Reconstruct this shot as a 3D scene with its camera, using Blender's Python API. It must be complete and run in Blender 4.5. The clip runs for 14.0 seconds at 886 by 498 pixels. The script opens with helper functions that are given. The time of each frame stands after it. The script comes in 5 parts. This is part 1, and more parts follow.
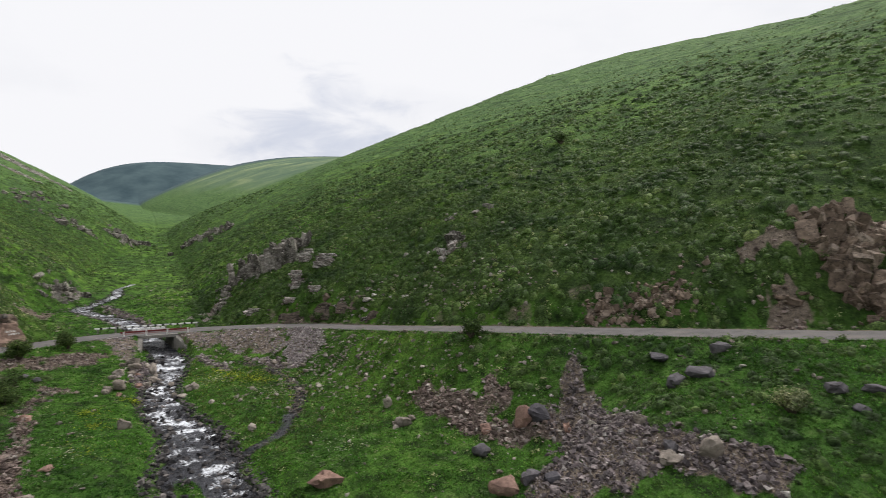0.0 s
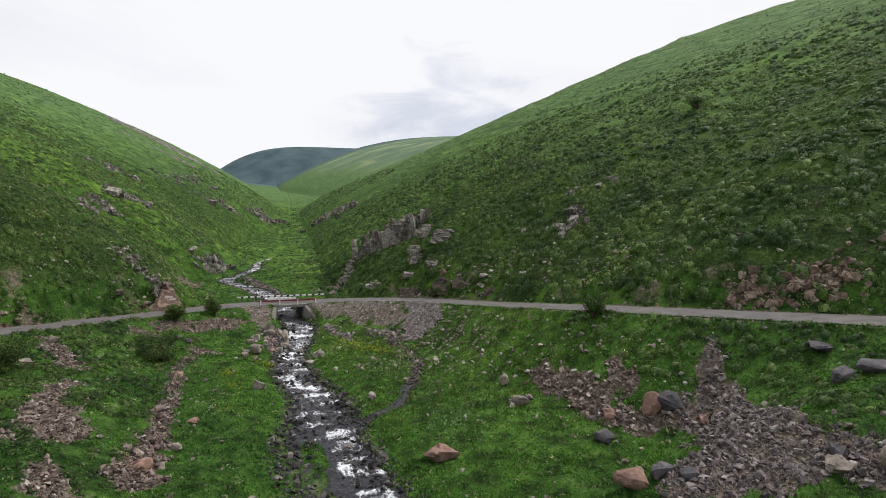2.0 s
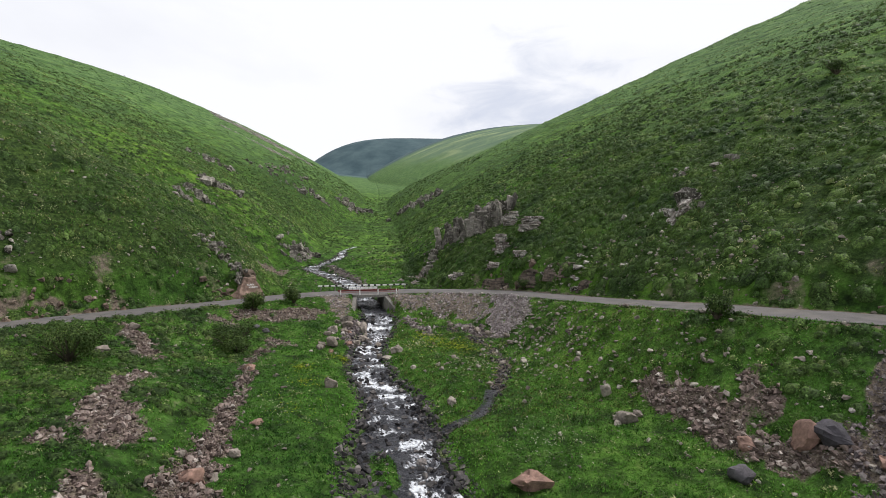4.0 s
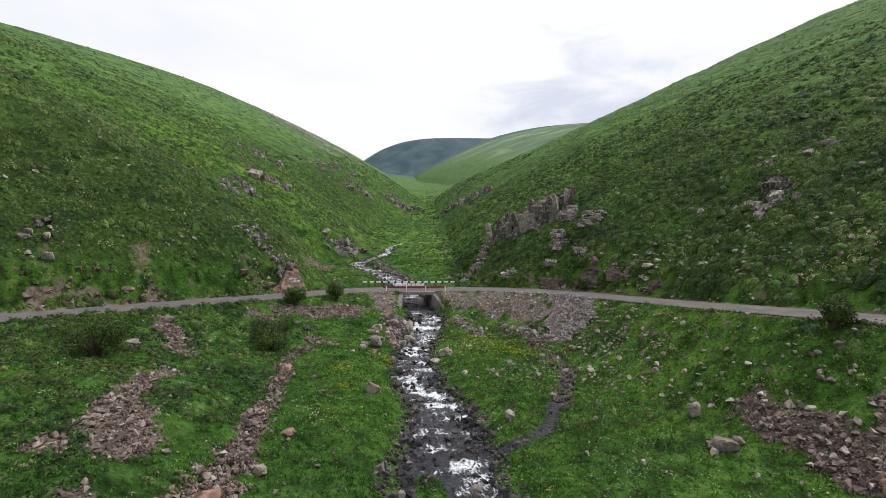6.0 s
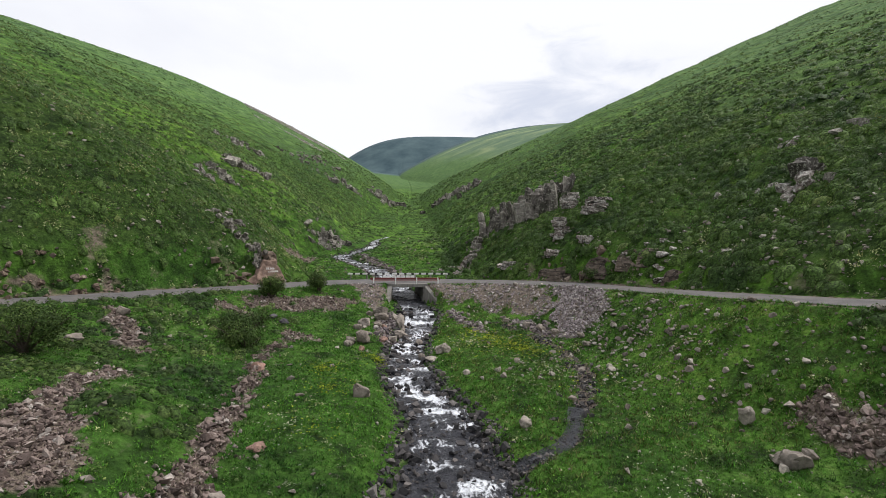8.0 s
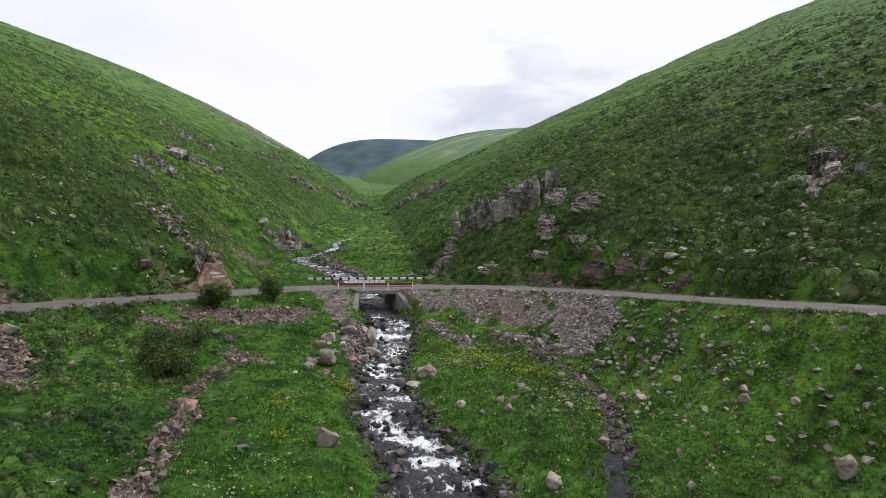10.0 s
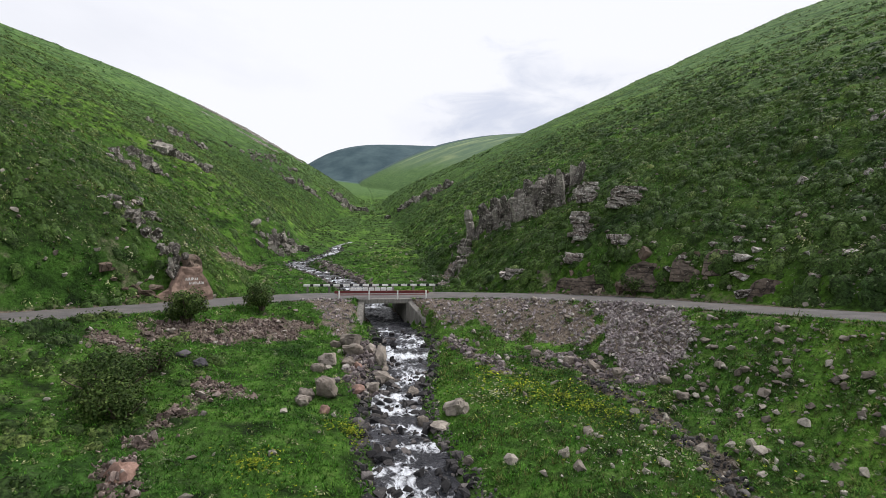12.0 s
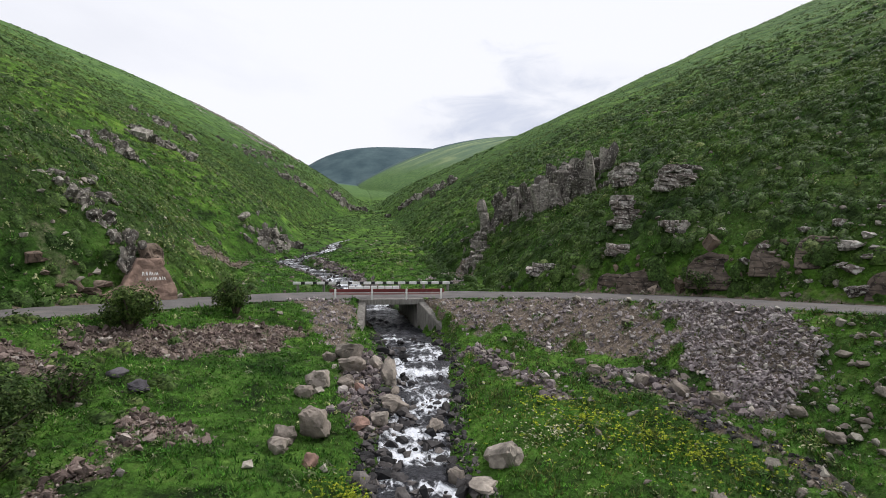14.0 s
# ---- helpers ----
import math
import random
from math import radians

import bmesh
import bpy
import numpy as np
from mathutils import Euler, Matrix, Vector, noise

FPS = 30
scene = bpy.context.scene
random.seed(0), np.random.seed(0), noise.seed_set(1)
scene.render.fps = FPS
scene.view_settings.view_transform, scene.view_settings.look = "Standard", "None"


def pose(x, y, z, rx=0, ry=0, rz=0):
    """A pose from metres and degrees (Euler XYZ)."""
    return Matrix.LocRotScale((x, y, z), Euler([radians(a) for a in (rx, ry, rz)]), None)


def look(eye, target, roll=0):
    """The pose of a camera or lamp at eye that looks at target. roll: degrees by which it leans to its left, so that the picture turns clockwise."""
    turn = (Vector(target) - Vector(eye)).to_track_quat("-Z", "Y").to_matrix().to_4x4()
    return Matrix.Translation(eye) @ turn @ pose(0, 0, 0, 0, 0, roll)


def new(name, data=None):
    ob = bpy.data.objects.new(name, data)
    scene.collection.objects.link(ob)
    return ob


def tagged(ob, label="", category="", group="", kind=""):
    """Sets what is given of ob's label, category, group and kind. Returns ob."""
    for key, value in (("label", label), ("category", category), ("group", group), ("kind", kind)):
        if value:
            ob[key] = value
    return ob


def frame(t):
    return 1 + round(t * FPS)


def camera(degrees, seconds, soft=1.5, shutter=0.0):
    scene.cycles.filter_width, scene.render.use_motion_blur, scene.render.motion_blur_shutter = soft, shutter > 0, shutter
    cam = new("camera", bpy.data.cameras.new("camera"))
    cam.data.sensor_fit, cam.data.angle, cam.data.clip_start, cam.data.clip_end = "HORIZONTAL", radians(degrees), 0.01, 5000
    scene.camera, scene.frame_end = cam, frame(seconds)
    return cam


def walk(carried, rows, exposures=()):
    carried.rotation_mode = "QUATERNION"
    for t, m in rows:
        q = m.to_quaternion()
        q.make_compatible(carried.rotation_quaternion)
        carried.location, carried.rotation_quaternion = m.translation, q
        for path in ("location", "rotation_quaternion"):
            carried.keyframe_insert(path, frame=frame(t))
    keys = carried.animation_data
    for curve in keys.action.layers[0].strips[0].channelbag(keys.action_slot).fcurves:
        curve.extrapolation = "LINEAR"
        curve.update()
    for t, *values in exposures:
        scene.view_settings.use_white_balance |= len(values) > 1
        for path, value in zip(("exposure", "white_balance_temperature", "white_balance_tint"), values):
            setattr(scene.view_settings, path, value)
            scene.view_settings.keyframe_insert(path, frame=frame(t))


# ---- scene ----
cam = camera(78.3, 14.0, soft=0.6, shutter=0.25)
PATH = [
    (0, (0.772, -0.086, 9.837), (1.749, 1.659, 9.841), -0.5),
    (0.5, (0.82, -0.068, 9.746), (1.537, 1.799, 9.747), -0.3),
    (1, (0.929, 0.027, 9.693), (1.543, 1.93, 9.671), -0.3),
    (1.5, (1.12, 0.486, 9.562), (1.711, 2.396, 9.523), -0.3),
    (2, (1.329, 1.265, 9.398), (1.912, 3.177, 9.328), -0.4),
    (2.5, (1.584, 2.343, 9.262), (2.107, 4.271, 9.17), -0.5),
    (3, (1.863, 3.659, 9.147), (2.344, 5.597, 9.043), -0.6),
    (3.5, (2.283, 5.05, 9.083), (2.628, 7.018, 8.984), -0.6),
    (4, (2.499, 6.242, 9.039), (2.775, 8.22, 8.934), -0.4),
    (4.2, (2.606, 6.683, 8.978), (2.851, 8.665, 8.874), -0.4),
    (6.3, (2.386, 11.473, 8.048), (2.48, 13.468, 7.942), 0.2),
    (6.5, (2.426, 11.931, 7.923), (2.51, 13.926, 7.814), 0.2),
    (7, (2.229, 13.204, 7.559), (2.294, 15.2, 7.449), 0.3),
    (7.5, (2.048, 14.548, 7.186), (2.142, 16.542, 7.077), 0.3),
    (8, (1.735, 15.981, 6.792), (1.901, 17.971, 6.685), 0.5),
    (8.5, (1.442, 17.538, 6.564), (1.659, 19.524, 6.459), 0.7),
    (8.7, (1.381, 18.184, 6.519), (1.622, 20.167, 6.415), 0.7),
    (10.8, (0.751, 26.235, 5.969), (1.064, 28.209, 5.886), 0.7),
    (11, (0.706, 26.943, 5.904), (1.016, 28.917, 5.824), 0.7),
    (11.5, (0.619, 28.746, 5.737), (0.931, 30.72, 5.66), 0.7),
    (12, (0.54, 30.573, 5.516), (0.854, 32.547, 5.444), 0.7),
    (12.5, (0.49, 32.454, 5.25), (0.806, 34.428, 5.179), 0.7),
    (13, (0.471, 34.351, 4.975), (0.786, 36.325, 4.907), 0.6),
    (13.5, (0.453, 36.301, 4.654), (0.77, 38.275, 4.59), 0.6),
    (14, (0.459, 38.277, 4.337), (0.778, 40.251, 4.276), 0.7),
]
walk(cam, [(t, look(eye, target, roll)) for t, eye, target, roll in PATH], [(0, -0.05, 6560, 12), (1.2, -0.08, 6560, 12), (2.6, 0.03, 6500, 12), (6.5, 0.06, 6450, 12), (14, 0.0, 6380, 13)])

# ---- sky and sun ----
world = bpy.data.worlds.new("sky")
scene.world = world
world.use_nodes = True
wt = world.node_tree
wt.nodes.clear()


def wnode(kind, **sets):
    n = wt.nodes.new(kind)
    for key, value in sets.items():
        n.inputs[key.replace("_", " ")].default_value = value
    return n


SUN_UP, SUN_TURN = 52, 68
clear = wt.nodes.new("ShaderNodeTexSky")
clear.sky_type, clear.sun_disc = "NISHITA", False
clear.sun_elevation, clear.sun_rotation = radians(SUN_UP), radians(SUN_TURN)
dim = wnode("ShaderNodeVectorMath")
dim.operation = "SCALE"
dim.inputs["Scale"].default_value = 0.11
coord = wt.nodes.new("ShaderNodeTexCoord")
flat = wnode("ShaderNodeMapping")
flat.inputs["Scale"].default_value, flat.inputs["Location"].default_value = (1.0, 1.0, 2.6), (0.0, 0.0, 0.73)
flat.inputs["Rotation"].default_value = (0, 0, radians(24))
clouds = wnode("ShaderNodeTexNoise", Scale=1.7, Detail=7.0, Roughness=0.52, Distortion=0.25)
cover = wt.nodes.new("ShaderNodeValToRGB")
cover.color_ramp.elements[0].position, cover.color_ramp.elements[0].color = 0.3, (0.8, 0.8, 0.8, 1)
cover.color_ramp.elements[1].position, cover.color_ramp.elements[1].color = 0.47, (1, 1, 1, 1)
blend = wt.nodes.new("ShaderNodeMix")
blend.data_type = "RGBA"
blend.inputs["B"].default_value = (0.95, 0.97, 1.0, 1)
glow = wnode("ShaderNodeBackground", Strength=1.0)
last = wt.nodes.new("ShaderNodeOutputWorld")
wt.links.new(clear.outputs[0], dim.inputs[0])
wt.links.new(coord.outputs["Generated"], flat.inputs["Vector"])
wt.links.new(flat.outputs[0], clouds.inputs["Vector"])
wt.links.new(clouds.outputs[0], cover.inputs[0])
wt.links.new(cover.outputs[0], blend.inputs["Factor"])
haze = wt.nodes.new("ShaderNodeMix")
haze.data_type = "RGBA"
haze.inputs["Factor"].default_value, haze.inputs["B"].default_value = 0.75, (0.56, 0.58, 0.66, 1)
wt.links.new(dim.outputs[0], haze.inputs["A"])
wt.links.new(haze.outputs["Result"], blend.inputs["A"])
# one soft grey-blue cloud over the head of the valley
place = wnode("ShaderNodeMapping")
place.inputs["Scale"].default_value, place.inputs["Location"].default_value = (1.0, 1.0, 1.7), (-0.295, -0.93, -0.36)
reach = wnode("ShaderNodeVectorMath")
reach.operation = "LENGTH"
ragged = wnode("ShaderNodeTexNoise", Scale=7.0, Detail=6.0, Roughness=0.55, Distortion=0.5)
worn = wnode("ShaderNodeMath")
worn.operation = "MULTIPLY_ADD"
worn.inputs[1].default_value = 0.55
body = wt.nodes.new("ShaderNodeValToRGB")
body.color_ramp.interpolation = "EASE"
body.color_ramp.elements[0].position, body.color_ramp.elements[0].color = 0.25, (0.75, 0.75, 0.75, 1)
body.color_ramp.elements[1].position, body.color_ramp.elements[1].color = 0.45, (0, 0, 0, 1)
cloud = wt.nodes.new("ShaderNodeMix")
cloud.data_type = "RGBA"
cloud.inputs["B"].default_value = (0.58, 0.64, 0.77, 1)
wt.links.new(coord.outputs["Generated"], place.inputs["Vector"])
wt.links.new(place.outputs[0], reach.inputs[0])
wt.links.new(flat.outputs[0], ragged.inputs["Vector"])
wt.links.new(ragged.outputs[0], worn.inputs[0])
wt.links.new(reach.outputs["Value"], worn.inputs[2])
wt.links.new(worn.outputs[0], body.inputs[0])
wt.links.new(body.outputs[0], cloud.inputs["Factor"])
wt.links.new(blend.outputs["Result"], cloud.inputs["A"])
wt.links.new(cloud.outputs["Result"], glow.inputs["Color"])
wt.links.new(glow.outputs[0], last.inputs[0])

sun = new("sun", bpy.data.lights.new("sun", "SUN"))
sun.data.energy, sun.data.angle, sun.data.color = 3.0, radians(5), (1.0, 0.96, 0.9)
up = radians(SUN_UP)
way = Vector((math.sin(radians(SUN_TURN)) * math.cos(up), math.cos(radians(SUN_TURN)) * math.cos(up), math.sin(up)))
sun.matrix_world = look(way * 300, (0, 0, 0))


# ---- materials ----
def material(name, roughness=0.9, specular=0.2):
    m = bpy.data.materials.new(name)
    m.use_nodes = True
    shader = m.node_tree.nodes["Principled BSDF"]
    shader.inputs["Roughness"].default_value = roughness
    shader.inputs["Specular IOR Level"].default_value = specular
    return m, m.node_tree, shader


def noise_node(tree, scale, detail=4.0, rough=0.55, vector=None, distortion=0.0):
    n = tree.nodes.new("ShaderNodeTexNoise")
    n.inputs["Scale"].default_value, n.inputs["Detail"].default_value = scale, detail
    n.inputs["Roughness"].default_value, n.inputs["Distortion"].default_value = rough, distortion
    if vector is None:
        vector = tree.nodes.new("ShaderNodeNewGeometry").outputs["Position"]
    tree.links.new(vector, n.inputs["Vector"])
    return n.outputs[0]


def ramp_node(tree, value, stops):
    n = tree.nodes.new("ShaderNodeValToRGB")
    e = n.color_ramp.elements
    while len(e) < len(stops):
        e.new(0.5)
    for one, (at, colour) in zip(e, stops):
        one.position, one.color = at, (*colour, 1)
    tree.links.new(value, n.inputs[0])
    return n.outputs[0]


def grey(a):
    return (a, a, a)


def mix_node(tree, factor, a, b, how="MIX"):
    n = tree.nodes.new("ShaderNodeMix")
    n.data_type, n.blend_type = "RGBA", how
    for value, key in ((factor, "Factor"), (a, "A"), (b, "B")):
        if hasattr(value, "is_linked"):
            tree.links.new(value, n.inputs[key])
        elif key == "Factor":
            n.inputs[key].default_value = value
        else:
            n.inputs[key].default_value = (*value, 1)
    return n.outputs["Result"]


def relief(tree, shader, value, strength, distance):
    n = tree.nodes.new("ShaderNodeBump")
    n.inputs["Strength"].default_value, n.inputs["Distance"].default_value = strength, distance
    tree.links.new(value, n.inputs["Height"])
    tree.links.new(n.outputs[0], shader.inputs["Normal"])


def attribute(tree, name):
    n = tree.nodes.new("ShaderNodeAttribute")
    n.attribute_name = name
    return n.outputs["Fac"]


def island(tree):
    return tree.nodes.new("ShaderNodeNewGeometry").outputs["Random Per Island"]


def single(tree):
    return tree.nodes.new("ShaderNodeObjectInfo").outputs["Random"]


def stone_material(name, stops, per_piece, grain=9.0, lichen=(0.42, 0.41, 0.36), lichen_at=0.66, cracks=0.0, beds=False):
    """Weathered stone; each piece has its own tone, with grain, stains and pale lichen."""
    m, tree, shader = material(name, 0.88, 0.25)
    tone = ramp_node(tree, per_piece(tree), stops)
    stain = ramp_node(tree, noise_node(tree, 1.7, 6, 0.6), ((0.3, grey(0.45)), (0.7, grey(1.2))))
    fine = ramp_node(tree, noise_node(tree, grain, 6, 0.65), ((0.3, grey(0.65)), (0.72, grey(1.2))))
    c = mix_node(tree, 1.0, mix_node(tree, 1.0, tone, stain, "MULTIPLY"), fine, "MULTIPLY")
    if beds:
        flat = tree.nodes.new("ShaderNodeMapping")
        flat.inputs["Scale"].default_value = (0.35, 0.35, 5.0)
        tree.links.new(tree.nodes.new("ShaderNodeNewGeometry").outputs["Position"], flat.inputs["Vector"])
        c = mix_node(tree, 1.0, c, ramp_node(tree, noise_node(tree, 1.3, 5, 0.6, flat.outputs[0]), ((0.36, grey(0.3)), (0.47, grey(1.0)), (0.7, grey(1.3)))), "MULTIPLY")
    if cracks:
        gap = tree.nodes.new("ShaderNodeTexVoronoi")
        gap.feature = "DISTANCE_TO_EDGE"
        gap.inputs["Scale"].default_value = cracks
        bend = tree.nodes.new("ShaderNodeVectorMath")
        place = tree.nodes.new("ShaderNodeNewGeometry").outputs["Position"]
        wob = tree.nodes.new("ShaderNodeTexNoise")
        wob.inputs["Scale"].default_value = 2.0
        tree.links.new(place, wob.inputs["Vector"])
        tree.links.new(place, bend.inputs[0])
        tree.links.new(wob.outputs["Color"], bend.inputs[1])
        tree.links.new(bend.outputs[0], gap.inputs["Vector"])
        c = mix_node(tree, 1.0, c, ramp_node(tree, gap.outputs["Distance"], ((0.0, grey(0.3)), (0.05, grey(1.0)))), "MULTIPLY")
    patch = ramp_node(tree, noise_node(tree, 5.0, 6, 0.7), ((lichen_at, grey(0)), (lichen_at + 0.06, grey(0.8))))
    tree.links.new(mix_node(tree, patch, c, lichen), shader.inputs["Base Color"])
    relief(tree, shader, noise_node(tree, grain * 1.6, 7, 0.7), 0.7, 0.05)
    return m


def leaf_material(name, stops, size=2.0):
    m, tree, shader = material(name, 0.65, 0.12)
    tone = ramp_node(tree, island(tree), stops)
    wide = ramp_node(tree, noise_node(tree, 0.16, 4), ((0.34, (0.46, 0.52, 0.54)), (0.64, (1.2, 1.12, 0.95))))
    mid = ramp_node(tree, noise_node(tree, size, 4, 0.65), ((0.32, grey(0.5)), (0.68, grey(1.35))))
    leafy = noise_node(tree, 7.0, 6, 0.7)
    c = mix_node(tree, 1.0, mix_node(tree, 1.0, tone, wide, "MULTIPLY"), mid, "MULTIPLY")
    # dark gaps, bright tips: shade and highlights among leaves put into the colour
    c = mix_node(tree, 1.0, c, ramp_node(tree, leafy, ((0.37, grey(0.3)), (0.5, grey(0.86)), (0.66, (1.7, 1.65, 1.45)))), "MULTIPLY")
    tree.links.new(c, shader.inputs["Base Color"])
    relief(tree, shader, leafy, 0.7, 0.08)
    thin = tree.nodes.new("ShaderNodeBsdfTranslucent")
    both = tree.nodes.new("ShaderNodeMixShader")
    both.inputs[0].default_value = 0.25
    tree.links.new(c, thin.inputs["Color"])
    tree.links.new(shader.outputs[0], both.inputs[1])
    tree.links.new(thin.outputs[0], both.inputs[2])
    tree.links.new(both.outputs[0], tree.nodes["Material Output"].inputs["Surface"])
    return m


def rubble_stone(name, stops):
    """The same stone twice: for stones joined in one mesh and for single ones."""
    return stone_material(name, stops, island), stone_material("single_" + name, stops, single)


RED_STONE = rubble_stone("reddish_rubble", ((0.0, (0.085, 0.062, 0.055)), (0.45, (0.215, 0.162, 0.142)), (0.8, (0.31, 0.245, 0.215)), (1.0, (0.45, 0.41, 0.37))))
GREY_STONE = rubble_stone("grey_rubble", ((0.0, (0.18, 0.152, 0.158)), (0.5, (0.33, 0.286, 0.288)), (0.85, (0.45, 0.405, 0.395)), (1.0, (0.5, 0.47, 0.43))))
PALE_STONE = rubble_stone("pale_rubble", ((0.0, (0.3, 0.27, 0.25)), (0.5, (0.44, 0.41, 0.38)), (1.0, (0.58, 0.55, 0.52))))
DARK_STONE = rubble_stone("purple_grey_rubble", ((0.0, (0.07, 0.06, 0.064)), (0.5, (0.185, 0.152, 0.153)), (0.85, (0.285, 0.245, 0.24)), (1.0, (0.42, 0.39, 0.36))))
STREAM_STONE = rubble_stone("stream_cobbles", ((0.0, (0.018, 0.018, 0.02)), (0.6, (0.07, 0.065, 0.065)), (1.0, (0.2, 0.18, 0.17))))
BOULDER = stone_material("boulder_stone", ((0.0, (0.19, 0.165, 0.14)), (0.5, (0.27, 0.23, 0.195)), (1.0, (0.36, 0.32, 0.275))), single, 6.0)
PINK_BOULDER = stone_material("pink_boulder_stone", ((0.0, (0.26, 0.16, 0.125)), (1.0, (0.33, 0.21, 0.17))), single, 6.0, lichen_at=0.74)
DARK_BOULDER = stone_material("dark_boulder_stone", ((0.0, (0.075, 0.07, 0.08)), (1.0, (0.13, 0.12, 0.13))), single, 6.0, lichen_at=0.72)
CRAG = stone_material("crag_stone", ((0.0, (0.08, 0.072, 0.062)), (0.6, (0.17, 0.152, 0.135)), (1.0, (0.36, 0.33, 0.29))), single, 5.0, lichen_at=0.55, cracks=2.2)
STRATA = stone_material("layered_stone", ((0.0, (0.19, 0.155, 0.14)), (0.6, (0.31, 0.27, 0.245)), (1.0, (0.44, 0.41, 0.37))), single, 5.0, lichen=(0.5, 0.49, 0.45), lichen_at=0.52, cracks=1.2, beds=True)
RED_CRAG = stone_material("red_crag_stone", ((0.0, (0.12, 0.088, 0.066)), (0.6, (0.215, 0.16, 0.122)), (1.0, (0.36, 0.29, 0.235))), single, 4.0, lichen_at=0.66, cracks=0.9)
PAINTED_ROCK = stone_material("smooth_red_rock", ((0.0, (0.27, 0.185, 0.145)), (1.0, (0.33, 0.23, 0.185))), single, 3.0, lichen_at=0.78)
DRY_HERB = leaf_material("olive_herbs", ((0.0, (0.045, 0.075, 0.018)), (0.6, (0.12, 0.165, 0.045)), (1.0, (0.27, 0.29, 0.13))))
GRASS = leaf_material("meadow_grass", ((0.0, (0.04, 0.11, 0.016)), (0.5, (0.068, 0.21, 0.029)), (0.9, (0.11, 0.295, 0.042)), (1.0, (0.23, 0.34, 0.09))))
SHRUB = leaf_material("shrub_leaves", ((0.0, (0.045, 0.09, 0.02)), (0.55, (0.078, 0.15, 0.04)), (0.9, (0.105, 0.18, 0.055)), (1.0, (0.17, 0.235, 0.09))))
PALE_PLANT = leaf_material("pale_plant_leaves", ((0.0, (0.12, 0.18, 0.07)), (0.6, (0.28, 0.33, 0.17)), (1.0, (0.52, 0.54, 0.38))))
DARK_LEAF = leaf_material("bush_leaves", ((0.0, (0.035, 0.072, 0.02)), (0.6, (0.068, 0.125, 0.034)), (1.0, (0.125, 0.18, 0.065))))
YELLOW = leaf_material("yellow_petals", ((0.0, (0.22, 0.34, 0.03)), (1.0, (0.52, 0.58, 0.05))))
WHITE_PETAL = leaf_material("white_petals", ((0.0, (0.45, 0.47, 0.38)), (1.0, (0.65, 0.66, 0.58))))

EARTH_ROCK = stone_material("brown_earth_rock", ((0.0, (0.115, 0.09, 0.072)), (1.0, (0.2, 0.162, 0.132))), single, 4.0, lichen_at=0.62, cracks=0.8, beds=True)


